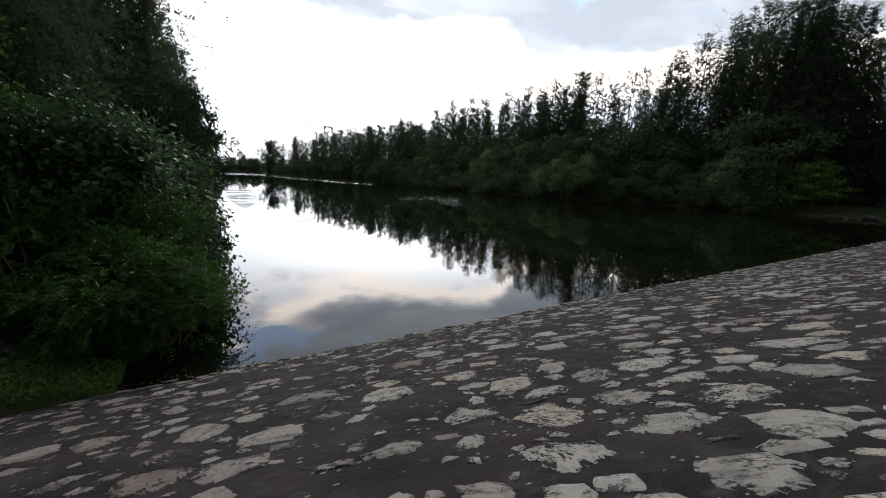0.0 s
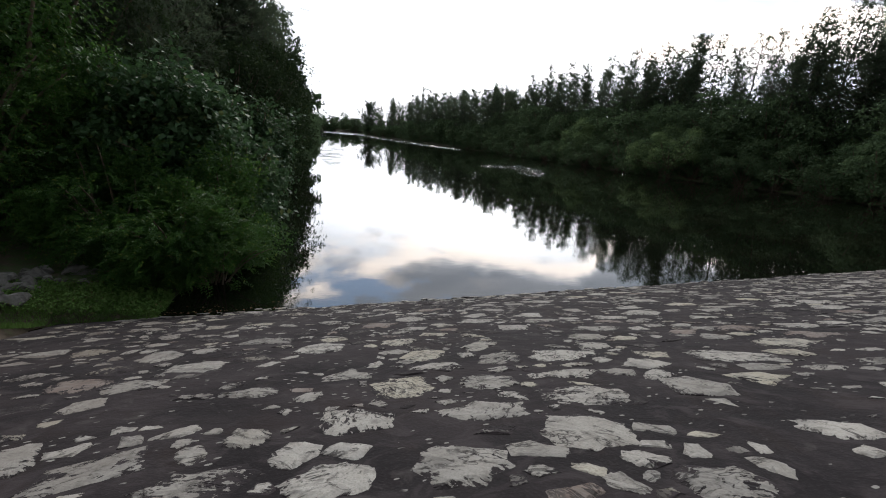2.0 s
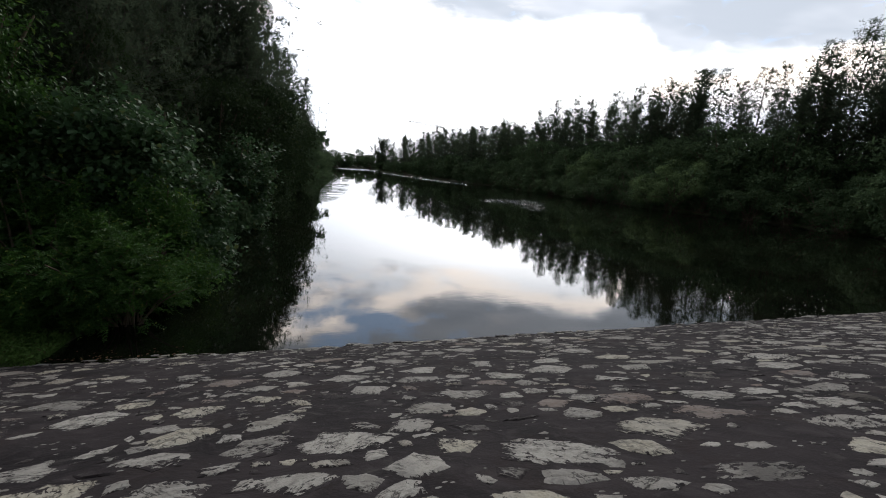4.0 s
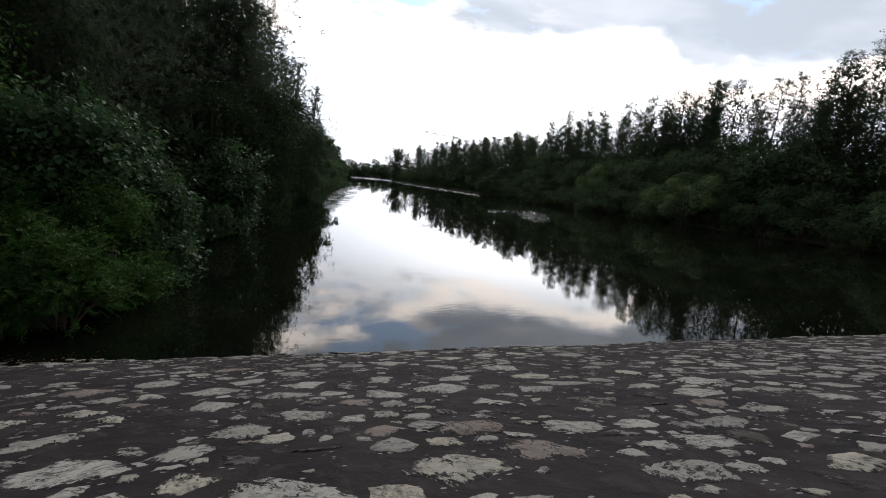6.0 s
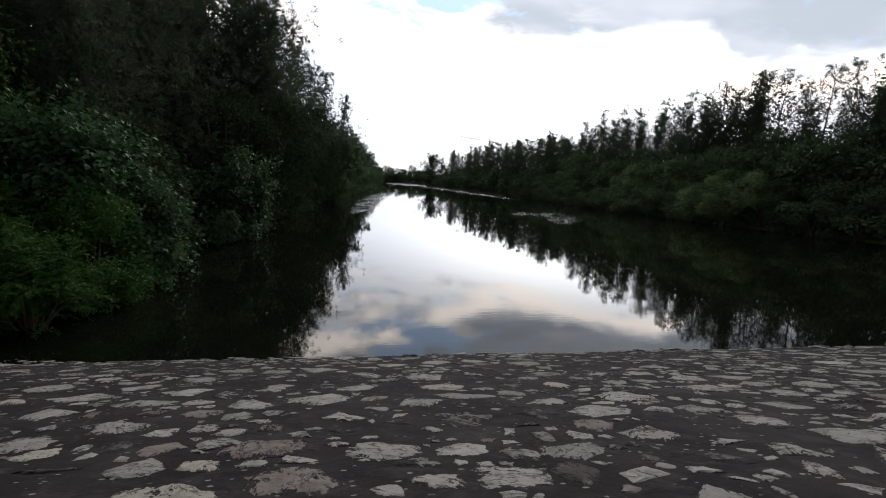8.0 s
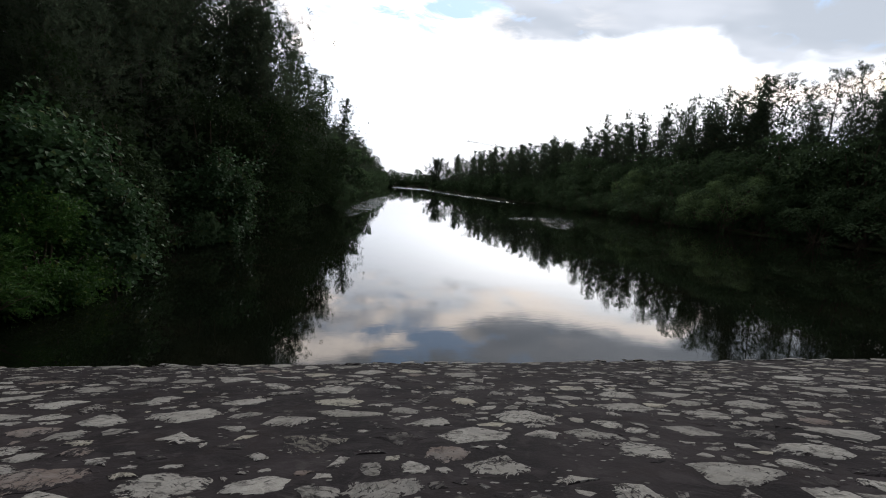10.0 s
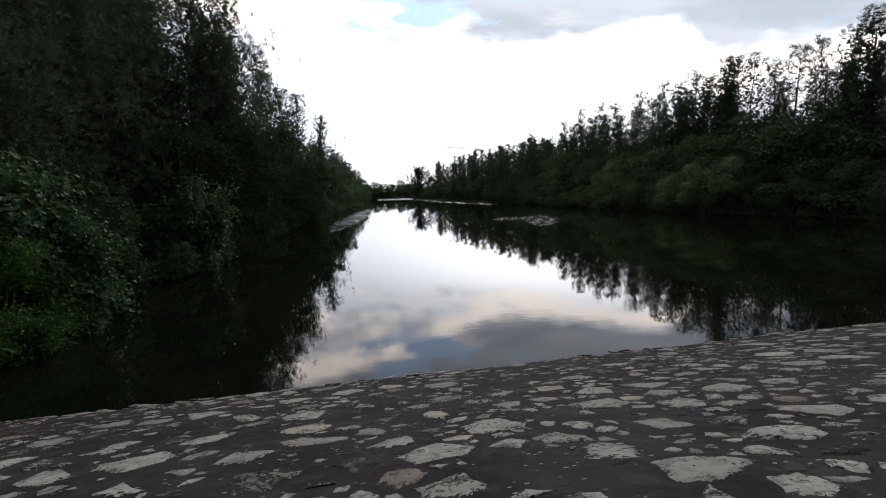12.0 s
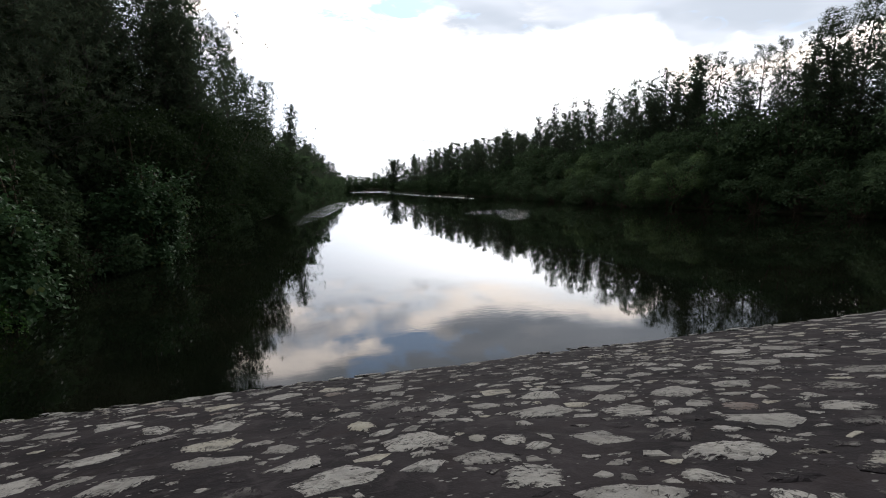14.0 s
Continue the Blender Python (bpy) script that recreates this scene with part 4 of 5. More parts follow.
# shrubs by the near corner of the water
NEAR_SHRUBS = [
    ("shrub", (-3.6, 3.7), dict(seed=51, radii=(2.0, 1.8, 3.0), count=42000, size=0.075, shape=0.40, mat=FINE, shoots=420, fronds=True, plain=True), "fresh green feathery shrub beside the grass", "fresh green feathery leaflets"),
    ("shrub", (-2.0, 2.5), dict(seed=52, radii=(1.7, 1.7, 2.5), count=36000, size=0.075, shape=0.42, mat=FINE, shoots=340, fronds=True, plain=True), "low feathery green shrub leaning over the water", "fresh green feathery leaflets"),
    ("shrub", (-2.5, 2.1), dict(seed=62, radii=(1.0, 0.75, 1.3), count=15000, size=0.07, shape=0.42, mat=FINE, shoots=200, fronds=True, plain=True), "low feathery green shrub at the edge of the grass", "fresh green feathery leaflets"),
    ("shrub", (-1.15, 2.0), dict(seed=64, radii=(1.25, 1.05, 1.8), count=15000, size=0.07, shape=0.42, mat=FINE, shoots=200, fronds=True, plain=True), "small feathery green shrub leaning over the water", "fresh green feathery leaflets"),
    ("shrub", (-1.05, 4.2), dict(seed=65, radii=(1.55, 1.6, 3.2), count=28000, size=0.10, shape=0.55, mat=FINE, shoots=420, plain=True), "dense small-leaved green shrub over the water", "small green leaves"),
    ("shrub", (-2.9, 6.6), dict(seed=53, radii=(2.7, 2.2, 6.0), count=19000, size=0.19, shape=0.85, mat=HEART, shoots=420), "large shrub with grey-green heart-shaped leaves", "broad grey-green heart-shaped leaves"),
    ("shrub", (-1.05, 7.0), dict(seed=54, radii=(1.55, 1.8, 4.0), uneven=0.15, count=16000, size=0.17, shape=0.85, mat=HEART, shoots=300), "heart-leaved shrub hanging low over the water", "broad grey-green heart-shaped leaves"),
    ("shrub", (-6.8, 4.4), dict(seed=55, radii=(2.6, 2.0, 5.4), count=40000, size=0.08, shape=0.42, mat=FINE, shoots=420, fronds=True, plain=True), "tall fresh green feathery shrub", "fresh green feathery leaflets"),
    ("shrub", (-6.6, 6.6), dict(seed=56, radii=(3.0, 2.6, 8.6), count=19000, size=0.17, shape=0.5, mat=FINE, shoots=420), "tall fresh green leafy shrub", "fresh green leaves"),
    ("shrub", (-1.0, 17.0), dict(seed=57, radii=(2.2, 2.0, 5.3), count=12000, size=0.20, shape=0.85, mat=HEART, shoots=260), "heart-leaved shrub at the water's edge", "broad grey-green heart-shaped leaves"),
    ("shrub", (-2.8, 10.8), dict(seed=58, radii=(2.3, 2.4, 5.8), count=11000, size=0.20, shape=0.6, mat=SHADED, shoots=320), "leafy shrub set back from the water, coloured as in shade", "green leaves coloured as in shade"),
    ("shrub", (-10.2, 2.4), dict(seed=59, radii=(3.2, 2.4, 9.5), count=36000, size=0.10, shape=0.45, mat=FINE, shoots=320, fronds=True, plain=True), "tall fresh green feathery shrub", "fresh green feathery leaflets"),
]
for name, (x, y), settings, label, crown_label in NEAR_SHRUBS:
    ob = bush(name=name, crown_label=crown_label, **settings)
    ob.matrix_basis = settle(x, y, 0.0)
    tagged(ob, label, "shrub", "shrubs by the near corner")

# the layered bright green tree at the right-hand end of the dam
umbrella = new("young_tree")
rng = np.random.default_rng(61)
limbs, at = [(np.array([(0, 0, -0.2), (0.1, 0, 1.5), (0.05, 0.1, 3.2), (0.1, 0, 5.2)]), np.array([0.10, 0.08, 0.06, 0.03]))], []
for k in range(26):
    h, turn, reach = 1.3 + 3.6 * (k / 26), k * 2.4, rng.uniform(1.4, 3.0) * (1.15 - 0.6 * k / 26)
    us = np.linspace(0, 1, 5)
    limb = np.stack([np.cos(turn) * reach * us, np.sin(turn) * reach * us, h + 0.25 * us], 1)
    limbs.append((limb, 0.03 * (1 - 0.8 * us)))
    u = rng.uniform(0.3, 1.05, 150)
    at.append(np.stack([np.interp(u, us, limb[:, i]) for i in range(3)], 1) + rng.normal(size=(150, 3)) * np.array([0.32, 0.32, 0.10]))
at = np.concatenate(at)
part("trunk", mesh_of("trunk", *tubes(limbs, 5), BARK, True), umbrella, "slim trunk with level branches")
part("crown", mesh_of("crown", *leaves(at, np.array([0, 0, 1.0]) + rng.normal(size=at.shape) * 0.4, rng.uniform(0.2, 0.36, len(at)), 0.5, rng), BRIGHT), umbrella, "bright green leaves in level tiers")
umbrella.matrix_basis = settle(57.3, 10.4, 30.0, 1.15, 1.05)
tagged(umbrella, "young bright green tree with level tiers of leaves", "tree")

# ---- grass and litter ----
def scatter_grass(name, count, x0, x1, y0, y1, tall, seed, label):
    rng = np.random.default_rng(seed)
    x, y = rng.uniform(x0, x1, count), rng.uniform(y0, y1, count)
    keep = (shore_distance(x, y) > -0.06) & ((x < -3.5) | (y > -0.06 + 0.06 * rumple(x, y, 5.0)) | (x > 66))
    x, y = x[keep], y[keep]
    at = np.stack([x, y, np.maximum(land_height(x, y), 0.02) - 0.01], 1)
    ways = np.array([0, 0, 1.0]) + rng.normal(size=at.shape) * 0.45
    size = rng.uniform(0.5, 1.2, len(at)) * tall
    tagged(new(name, mesh_of(name, *blades(at, ways, size, size * 0.16, rng), GRASS)), label, "grass", kind="stuff")


scatter_grass("grass", 30000, -6.5, -1.85, -0.8, 1.3, 0.09, 71, "short green grass at the end of the stone face")
scatter_grass("grass", 16000, 56.0, 78.0, 2.0, 16.0, 0.22, 72, "green grass on the far bank")

rng = np.random.default_rng(74)
wx, wy = rng.uniform(-6.0, -1.9, 6000), rng.uniform(0.0, 1.3, 6000)
keep = shore_distance(wx, wy) > -0.05
wx, wy = wx[keep], wy[keep]
at = np.stack([wx, wy, land_height(wx, wy) + rng.uniform(0.02, 0.14, len(wx))], 1)
tagged(new("weeds", mesh_of("weeds", *leaves(at, np.array([0, 0, 1.0]) + rng.normal(size=at.shape) * 0.4, rng.uniform(0.03, 0.075, len(at)), 0.7, rng, plain=True), GRASS)),
       "low leafy green weeds among the grass", "weeds", kind="stuff")

rng = np.random.default_rng(73)
lx = rng.uniform(-1.9, 0.4, 70)
ly = 0.10 + np.abs(rng.normal(size=70)) * 0.16
at = np.stack([lx, ly, np.maximum(land_height(lx, ly), 0.0) + 0.012], 1)
tagged(new("fallen_leaves", mesh_of("fallen_leaves", *leaves(at, np.array([0, 0, 1.0]) + rng.normal(size=at.shape) * 0.15, rng.uniform(0.04, 0.10, 70), 0.5, rng), LITTER)),
       "brown fallen leaves floating at the water's edge", "leaf litter", kind="stuff")


def rock(seed, size):
    """A rough broken boulder: planes split off a lump, with uneven faces."""
    bm = bmesh.new()
    bmesh.ops.create_icosphere(bm, subdivisions=3, radius=1.0)
    r = random.Random(seed)
    cut = [(Vector((r.gauss(0, 1), r.gauss(0, 1), r.gauss(0, 1))).normalized(), r.uniform(0.42, 0.75)) for _ in range(11)]
    wide = (r.uniform(0.8, 1.3), r.uniform(0.7, 1.0), r.uniform(0.5, 0.75))
    for v in bm.verts:
        for d, far in cut:
            over = v.co.dot(d) - far
            if over > 0:
                v.co -= d * over
        v.co *= 1 + 0.07 * noise.noise(v.co * 5.3 + Vector((seed, 0, 0)))
    bmesh.ops.scale(bm, vec=[size * w for w in wide], verts=bm.verts)
    me = bpy.data.meshes.new("rock")
    bm.to_mesh(me)
    bm.free()
    me.materials.append(ROCK)
    return me


rocks = [rock(k, 1.0) for k in range(6)]
r = random.Random(81)
for k in range(46):
    x = r.uniform(56.0, 63.0)
    y = float(np.interp(x, [53, 56, 62], [15, 8, 0])) + r.uniform(-1.0, 1.2)
    s = r.uniform(0.18, 0.5)
    ob = new("rock", rocks[k % 6])
    z = max(float(land_height(np.array([x]), np.array([y]))[0]), -0.1)
    ob.matrix_basis = pose(x, y, z + 0.2 * s, 0, 0, r.uniform(0, 360)) @ Matrix.Diagonal((s, s, s, 1))
    tagged(ob, "grey broken rock on the far shore", "rock", "rocks on the far shore")
for k in range(64):
    x, y, s = (r.uniform(-6.4, -3.5), r.uniform(1.3, 2.3), r.uniform(0.10, 0.22)) if k % 2 else (r.uniform(-6.2, -4.2), r.uniform(0.2, 1.5), r.uniform(0.12, 0.28))
    ob = new("rock", rocks[k % 6])
    z = float(land_height(np.array([x]), np.array([y]))[0])
    ob.matrix_basis = pose(x, y, z + 0.25 * s, 0, 0, r.uniform(0, 360)) @ Matrix.Diagonal((s * r.uniform(0.9, 1.5), s, s, 1))
    tagged(ob, "grey-brown broken stone lying between grass and shrub", "rock", "stones by the near corner")


# ---- tower crane far behind the trees ----
def beam(a, b, w=0.25):
    a, b = np.array(a, float), np.array(b, float)
    return (np.stack([a, b]), np.array([w, w]))


def truss(corners_a, corners_b, bays, w, brace):
    """A lattice between two rings of corners."""
    out = [beam(a, b, w) for a, b in zip(corners_a, corners_b)]
    ca, cb = np.array(corners_a, float), np.array(corners_b, float)
    m = len(ca)
    for k in range(bays):
        p, q = ca + (cb - ca) * k / bays, ca + (cb - ca) * (k + 1) / bays
        for i in range(m):
            j = (i + 1) % m
            out += [beam(p[i], q[j] if k % 2 else q[i] * 0 + q[j], brace), beam(q[i], q[j], brace)]
    return out


crane = new("tower_crane")
TOP = 47.5
sq = [(-0.9, -0.9), (0.9, -0.9), (0.9, 0.9), (-0.9, 0.9)]
part("mast", mesh_of("mast", *tubes(truss([(x, y, 0) for x, y in sq], [(x, y, TOP) for x, y in sq], 26, 0.22, 0.13), 4), STEEL), crane)
tri = [(0, -0.8, 0), (0, 0.8, 0), (0, 0, 1.8)]
part("jib", mesh_of("jib", *tubes(truss([(-1, y, TOP + 1 + z) for _, y, z in tri], [(-56, y * 0.6, TOP + 1 + z * 0.7) for _, y, z in tri], 24, 0.19, 0.10), 4), JIB), crane, "long lattice jib")
part("counter_jib", mesh_of("counter_jib", *tubes(truss([(1, y, TOP + 1 + z) for _, y, z in tri], [(18, y, TOP + 1 + z * 0.7) for _, y, z in tri], 8, 0.24, 0.14), 4), STEEL), crane)
part("peak", mesh_of("peak", *tubes(truss([(x, y, TOP + 1) for x, y in sq], [(x * 0.2, y * 0.2, TOP + 5) for x, y in sq], 3, 0.16, 0.09), 4), STEEL), crane)
part("tie_bar", mesh_of("tie_bar", *tubes([beam((0, 0, TOP + 5), (-36, 0, TOP + 2.1), 0.09)], 4), STEEL), crane)
part("tie_bar", mesh_of("tie_bar", *tubes([beam((0, 0, TOP + 5), (15, 0, TOP + 2.1), 0.09)], 4), STEEL), crane)


def box_mesh(name, size, at, mat, bevel=0.05):
    bm = bmesh.new()
    bmesh.ops.create_cube(bm, size=1.0)
    bmesh.ops.scale(bm, vec=size, verts=bm.verts)
    bmesh.ops.translate(bm, vec=at, verts=bm.verts)
    bmesh.ops.bevel(bm, geom=bm.edges, offset=bevel, segments=1, affect="EDGES")
    me = bpy.data.meshes.new(name)
    bm.to_mesh(me)
    bm.free()
    me.materials.append(mat)
    return me


part("counterweight", box_mesh("counterweight", (3.0, 1.4, 2.4), (16.0, 0, TOP - 0.4), BALLAST), crane, "grey concrete counterweight")
cab = part("cab", box_mesh("cab", (1.8, 1.6, 2.1), (-1.4, -1.7, TOP - 0.2), STEEL), crane)
part("window", box_mesh("window", (0.05, 1.3, 1.2), (-2.32, -1.7, TOP + 0.1), GLASS, 0.01), cab)
crane.matrix_basis = pose(107.5, 352.0, 2.2, 0, 0, 40.0) @ Matrix.Scale(0.70, 4)
tagged(crane, "pale tower crane standing far behind the trees", "crane")


# ---- the stone face of the dam ----
def face_bumps(x, y):
    return 0.012 * rumple(x, y, 1.3) + 0.008 * rumple(x + 3.1, y - 1.7, 3.1) + 0.004 * rumple(x - 2.0, y + 5.0, 7.0)


def face_height(x, y):
    return -SLOPE * y + face_bumps(x, y)


face_x = axis([(-3.5, 0.12), (15, 0.35), (30, 0.9), (66, 0)])
face_y = axis([(-13.2, 0.4), (-9.6, 0.12), (1.3, 0)])


def rough_face(x, y):
    fray = 0.10 * rumple(x, y * 0, 1.1) + 0.05 * rumple(x, y * 0 + 4, 4.7)
    return face_height(x, y) - 0.9 * np.maximum(y - 0.04 - fray, 0.0)


dam = tagged(new("stone_slope", grid_mesh("stone_slope", face_x, face_y, rough_face, MORTAR)),
             "sloping dam face of pale rubble stones set in dark mortar", "stone slope", kind="structure")


# the largest stones near the path: x, y, half length and half width
START_STONES = [(-1.09, -5.4, 0.28, 0.19), (-0.67, -5.68, 0.27, 0.24), (-0.28, -5.09, 0.3, 0.27), (0.92, -7.14, 0.24, 0.22), (0.89, -4.79, 0.27, 0.28), (1.36, -6.63, 0.27, 0.28),
                (1.3, -7.88, 0.22, 0.22), (1.7, -7.28, 0.29, 0.2), (1.77, -6.16, 0.24, 0.15), (1.77, -4.85, 0.27, 0.24), (1.81, -5.64, 0.23, 0.24), (1.99, -6.74, 0.24, 0.22),
                (2.03, -7.79, 0.23, 0.24), (2.4, -6.14, 0.23, 0.25), (2.42, -7.32, 0.29, 0.21), (2.43, -3.03, 0.3, 0.28), (2.61, -6.82, 0.32, 0.17), (3.0, -6.26, 0.32, 0.22),
                (3.24, -7.48, 0.23, 0.25), (3.37, -6.87, 0.19, 0.2), (3.54, -6.04, 0.18, 0.19), (4.13, -5.85, 0.15, 0.16), (4.27, -6.93, 0.39, 0.2), (0.67, -6.57, 0.11, 0.12)]
END_STONES = [(4.33, -8.08, 0.15, 0.16), (5.29, -6.8, 0.34, 0.28), (5.31, -5.89, 0.17, 0.16), (5.64, -6.02, 0.28, 0.24), (5.95, -6.66, 0.32, 0.22), (6.23, -3.75, 0.23, 0.25),
              (6.46, -6.22, 0.25, 0.19), (6.55, -7.21, 0.3, 0.2), (6.94, -7.25, 0.11, 0.12), (7.17, -6.81, 0.26, 0.17), (7.33, -3.87, 0.29, 0.26), (7.45, -4.45, 0.36, 0.18),
              (7.74, -6.45, 0.25, 0.19), (8.52, -5.45, 0.3, 0.28), (9.21, -4.85, 0.35, 0.24), (9.61, -5.49, 0.26, 0.17), (10.05, -6.52, 0.32, 0.23), (10.31, -6.9, 0.16, 0.16),
              (10.5, -4.52, 0.34, 0.27), (11.01, -6.23, 0.27, 0.17), (11.23, -4.95, 0.28, 0.26), (11.84, -5.8, 0.3, 0.26), (12.67, -5.79, 0.22, 0.18)]
# below the path's beginning: x, y, half length, half width and the way it lies, in degrees
FOOT_STONES = [(-0.33, -7.29, 0.30, 0.18, 16), (0.14, -7.62, 0.27, 0.19, -8), (-0.79, -6.95, 0.22, 0.12, 109), (-0.55, -6.94, 0.10, 0.09, 39), (-0.05, -6.93, 0.13, 0.09, 23), (0.09, -7.29, 0.12, 0.07, 100),
               (0.58, -7.47, 0.15, 0.12, 60), (0.72, -7.79, 0.21, 0.15, -14), (0.33, -7.15, 0.18, 0.12, 100), (2.20, -8.42, 0.20, 0.17, -31), (1.82, -8.27, 0.11, 0.08, -82), (3.22, -8.25, 0.20, 0.15, -40),
               (2.35, -8.17, 0.09, 0.06, 60), (2.07, -8.15, 0.11, 0.09, -32), (1.77, -8.14, 0.09, 0.05, -39)]
# patches of plain mortar: x, y and radius
BARE_MORTAR = [(3.38, -7.82, 0.24), (2.89, -7.86, 0.20), (3.68, -8.02, 0.2), (2.88, -8.16, 0.2), (2.75, -8.55, 0.2), (-0.48, -6.35, 0.2), (-0.70, -6.55, 0.16), (0.17, -5.63, 0.22), (0.44, -5.66, 0.2), (0.12, -6.64, 0.15), (-0.22, -6.55, 0.16)]


def broken(p, s, rough, rng):
    """An outline with each side split once and its middle pushed in or out."""
    q = np.roll(p, -1, 0)
    mid = (p + q) / 2 * rng.uniform(1 - rough, 1 + rough, (len(p), 1)) + rng.normal(size=p.shape) * rough * 0.45 * s
    return np.stack([p, mid], 1).reshape(-1, 2)


def stone_outlines(x0, x1, y0, y1, seed):
    """The large stones first, then seeds of uneven size thrown over the face; each stone fills some of the room that its neighbours leave."""
    rng = np.random.default_rng(seed)
    cell = 0.8
    bins, made, out = {}, [], []

    def claim(x, y, s):
        bins.setdefault((int(x // cell), int(y // cell)), []).append(len(made))
        made.append((x, y, s))

    for group, lie in ((START_STONES, -22), (END_STONES, -12), (FOOT_STONES, 0)):
        for x, y, a, b, *own in group:
            turn = radians(own[0] if own else lie)
            for k in (-1, 0, 1):
                gone = k * max(a - b, 0.0) * 1.0
                claim(x + gone * math.cos(turn), y + gone * math.sin(turn), min(a, b) * 0.98)
            corners = int(rng.integers(5, 8))
            t = np.sort((np.arange(corners) + rng.uniform(-0.3, 0.3, corners)) * 2 * np.pi / corners + rng.uniform(0, 6.28))
            square = (np.abs(np.cos(t)) ** 3 + np.abs(np.sin(t)) ** 3) ** (-1 / 3) * rng.uniform(0.92, 1.12, corners)
            px, py = np.cos(t) * square * a, np.sin(t) * square * b
            p = np.stack([px * math.cos(turn) - py * math.sin(turn), px * math.sin(turn) + py * math.cos(turn)], 1)
            p = broken(broken(p, a, 0.09, rng), a, 0.05, rng)
            out.append((x, y, (a + b) / 2, p))
    for spot in BARE_MORTAR:
        claim(*spot)
    fixed = len(made)
    area = (x1 - x0) * (y1 - y0)
    for size, tries in ((0.32, 2.0), (0.21, 12.0), (0.13, 30.0), (0.065, 60.0)):
        for _ in range(int(area * tries)):
            x, y, s = rng.uniform(x0, x1), rng.uniform(y0, y1), size * rng.uniform(0.75, 1.3)
            i, j = int(x // cell), int(y // cell)
            near = [made[k] for a in (-1, 0, 1) for b in (-1, 0, 1) for k in bins.get((i + a, j + b), ())]
            if all((x - q[0]) ** 2 + (y - q[1]) ** 2 > (0.88 * (s + q[2])) ** 2 for q in near):
                claim(x, y, s)
    for x, y, s in made[fixed:]:
        bare = 0.5 + 0.5 * float(rumple(np.array([x]), np.array([y]), 0.9)[0])
        if rng.random() < (0.04 + 0.30 * bare**2 if s > 0.2 else 0.06 + 0.34 * bare):
            continue
        i, j = int(x // cell), int(y // cell)
        near = np.array([made[k] for a in (-1, 0, 1) for b in (-1, 0, 1) for k in bins.get((i + a, j + b), ()) if made[k][:2] != (x, y)] or [(x + 9, y, s)])
        off = near[:, :2] - (x, y)
        far = np.hypot(*off.T)
        room = far * s / (s + near[:, 2])
        corners = rng.integers(4, 8)
        a = np.sort((np.arange(corners) + rng.uniform(-0.38, 0.38, corners)) * 2 * np.pi / corners + rng.uniform(0, 6.28))
        # the beds of many stones lie along the slope
        lean, slim = rng.normal() * 0.6 - 0.2, rng.uniform(0.42 if s > 0.2 else 0.30, 1.0)
        c = (off[:, 0][None] * np.cos(a)[:, None] + off[:, 1][None] * np.sin(a)[:, None]) / far
        reach = np.where(c > 0.05, room[None] / np.maximum(c, 0.05), 9.0).min(1)
        reach = np.minimum(reach, s * 1.75) * rng.uniform(0.80, 1.02, corners)
        reach *= np.sqrt((np.cos(a - lean)) ** 2 + (slim * np.sin(a - lean)) ** 2)
        p = np.stack([np.cos(a) * reach, np.sin(a) * reach], 1)
        for rough in ((0.09, 0.05) if s > 0.16 else (0.08,)):
            p = broken(p, s, rough, rng)
        out.append((x, y, s, p))
    return out


def with_rim(me, rims, clean=0.0):
    """Mark how near each point of a stone is to its edge, for the mortar that creeps over it, and whether the stone was left clean."""
    for name, values in (("rim", rims), ("clean", np.full(len(rims), clean))):
        mark = me.attributes.new(name, "FLOAT", "POINT")
        mark.data.foreach_set("value", np.asarray(values, np.float32))
    return me


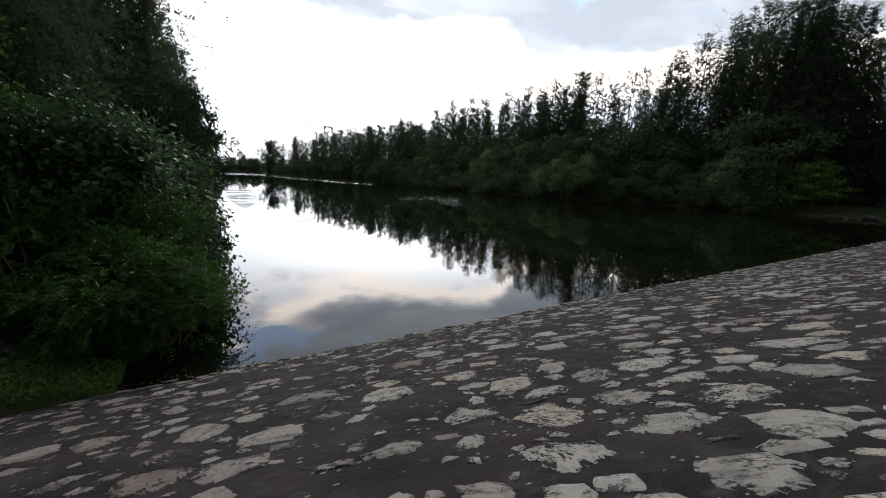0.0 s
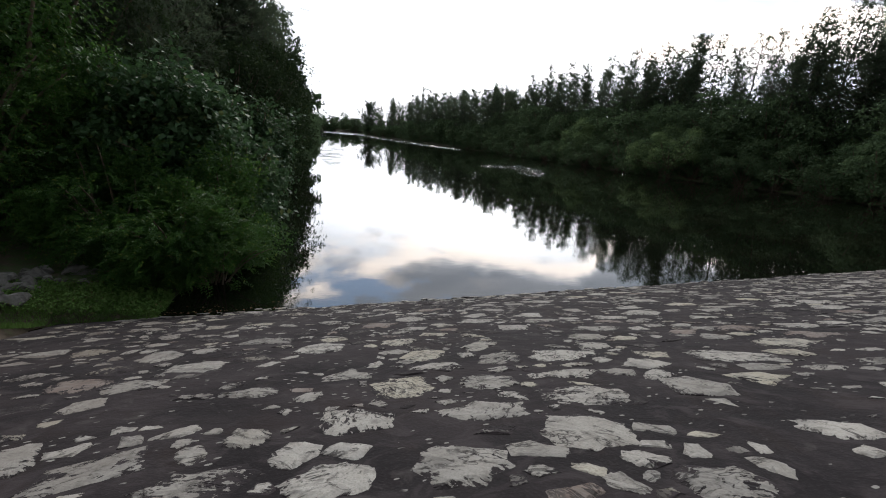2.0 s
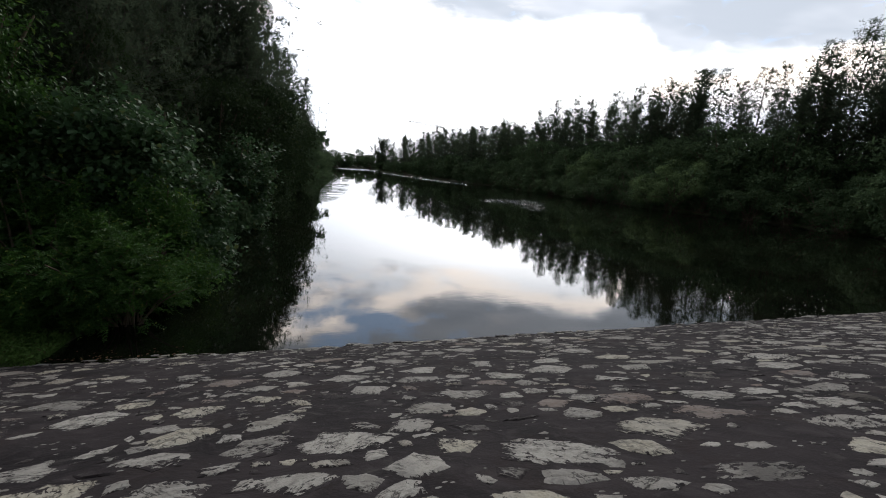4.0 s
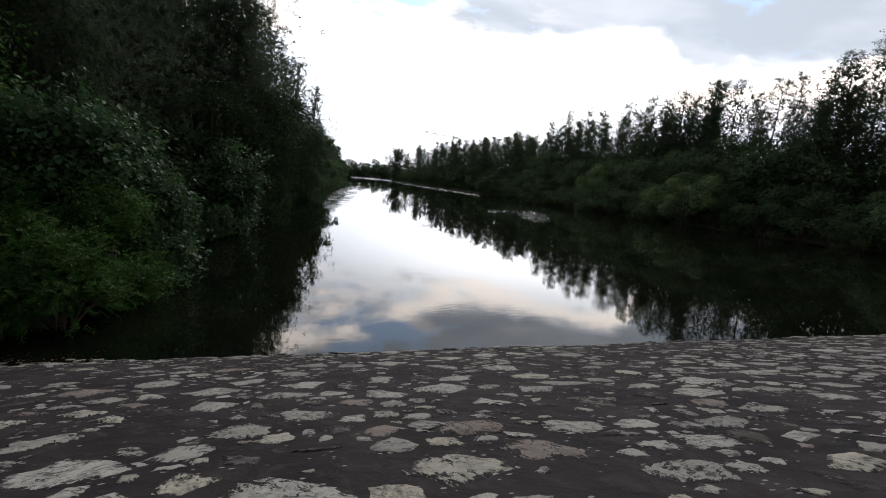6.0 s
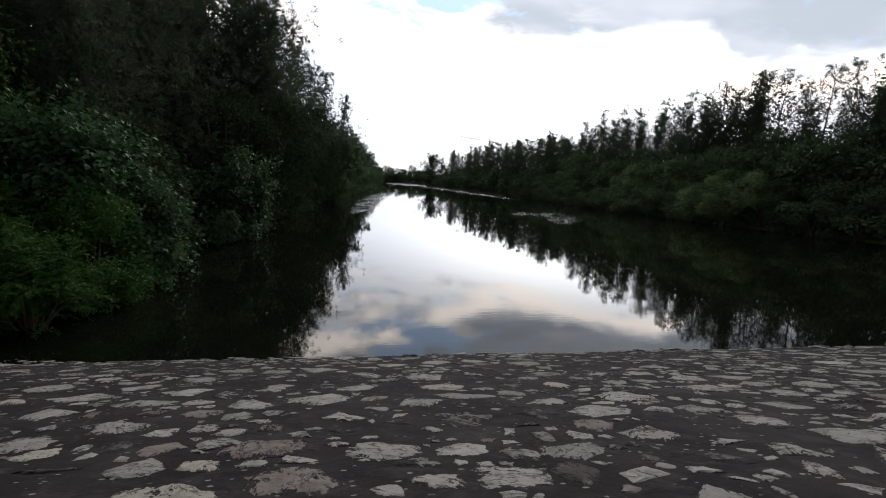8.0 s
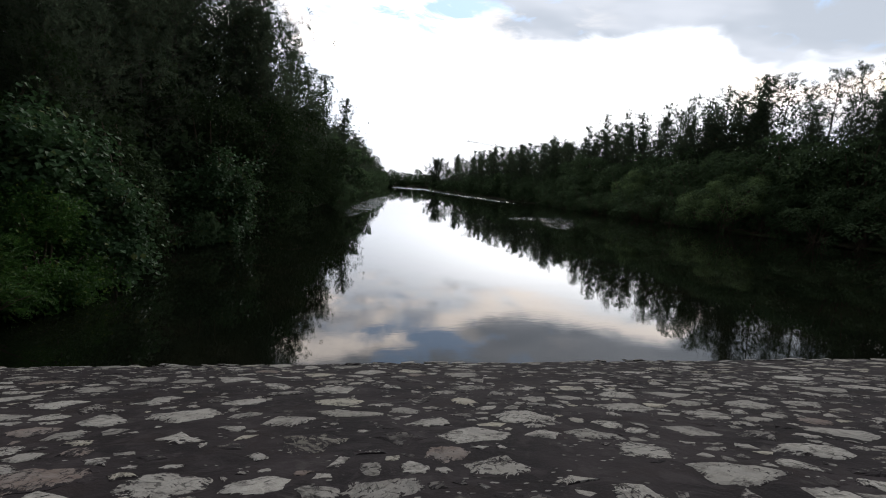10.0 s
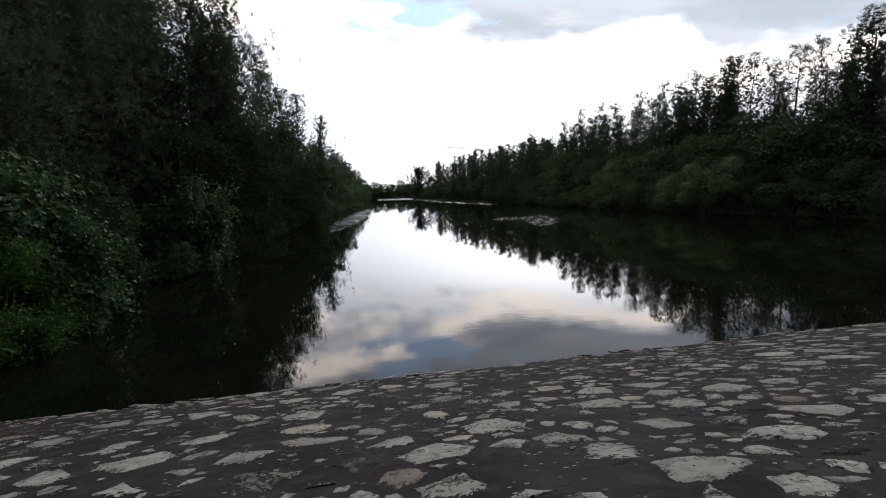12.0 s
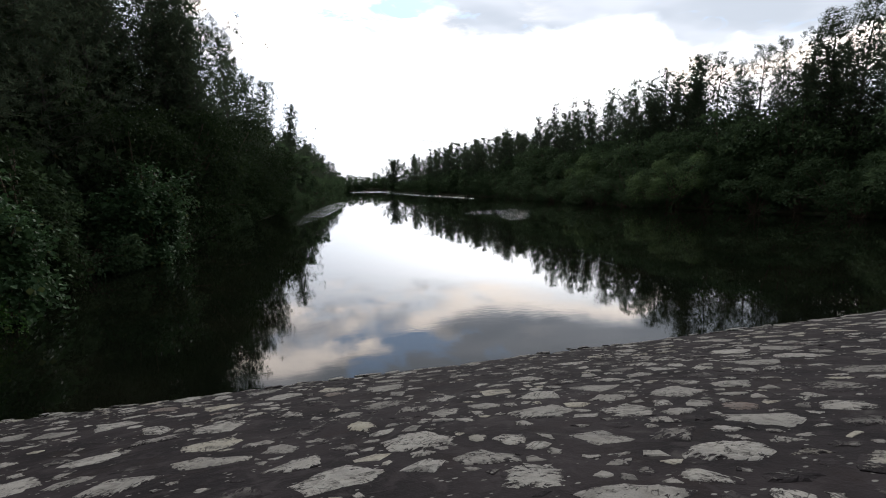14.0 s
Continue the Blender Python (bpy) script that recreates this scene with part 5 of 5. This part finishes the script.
def stone_shell(x, y, s, ring, rng):
    """One flat stone: a sunk rim, a broken edge and a gently uneven top."""
    m = len(ring)
    tilt = rng.normal(size=2) * 0.008
    proud = rng.uniform(0.006, 0.016) * min(1.0, s / 0.2 + 0.2)
    def level(pts, up):
        wx, wy = x + pts[:, 0], y + pts[:, 1]
        return np.stack([pts[:, 0], pts[:, 1], face_height(wx, wy) - face_height(np.array([x]), np.array([y]))[0] + up + pts @ tilt], 1)
    rim = level(ring * 1.03, -0.02)
    edge = level(ring, rng.uniform(-0.003, 0.002, m))
    shelf = level(ring * rng.uniform(0.62, 0.84, (m, 1)), proud * rng.uniform(0.55, 1.15, m))
    mid = level(rng.normal(size=(1, 2)) * 0.12 * s, np.array([proud]))
    v = np.concatenate([rim, edge, shelf, mid])
    f = []
    for i in range(m):
        j = (i + 1) % m
        f += [(i, j, m + j), (i, m + j, m + i), (m + i, m + j, 2 * m + j), (m + i, 2 * m + j, 2 * m + i), (2 * m + i, 2 * m + j, 3 * m)]
    return v, np.array(f), np.concatenate([np.ones(2 * m), np.full(m, 0.55), np.zeros(1)])


LISTED = {q[:2] for q in START_STONES + END_STONES + FOOT_STONES}
stones = stone_outlines(-3.1, 64.0, -12.9, 0.05, 91)
near_part = [q for q in stones if q[:2] in LISTED or (0.4 < q[0] < 12.0 and -8.9 < q[1] < -3.6)]
near_part = sorted(near_part, key=lambda q: (q[:2] not in LISTED, -q[2]))[:300]
chosen = {(q[0], q[1]) for q in near_part}
rng = np.random.default_rng(92)
vs, fs, rims, base = [], [], [], 0
for x, y, s, ring in stones:
    if s < (0.0 if x < 16 else 0.11 if x < 28 else 0.2):
        continue
    v, f, rim = stone_shell(x, y, s, ring, rng)
    z = float(face_height(np.array([x]), np.array([y]))[0])
    if (x, y) in chosen:
        ob = new("stone", with_rim(mesh_of("stone", v, f, STONE), rim, float((x, y) in LISTED)))
        ob.parent = dam
        ob.location = (x, y, z)
    else:
        vs.append(v + (x, y, z)), fs.append(f + base), rims.append(rim)
        base += len(v)
# a ragged row of stones along the waterline
x = -2.6
while x < 64.0:
    s = float(rng.uniform(0.06, 0.2))
    y = float(rng.normal() * 0.05 + 0.05 - 0.10 * abs(math.sin(x * 0.7)))
    m = 10
    a = np.arange(m) * 2 * np.pi / m
    ring = np.stack([np.cos(a) * s, np.sin(a) * s * 0.55], 1) * rng.uniform(0.75, 1.15, (m, 1))
    v, f, rim = stone_shell(x, y, s, ring, rng)
    rims.append(rim * 0.8)
    vs.append(v + (x, y, max(float(face_height(np.array([x]), np.array([y]))[0]), 0.0) + 0.003)), fs.append(f + base)
    base += len(v)
    x += s * float(rng.uniform(1.2, 2.4))
part("stones", with_rim(mesh_of("stones", np.concatenate(vs), np.concatenate(fs), STONE), np.concatenate(rims)), dam, "pale flat rubble stones", kind="stuff")
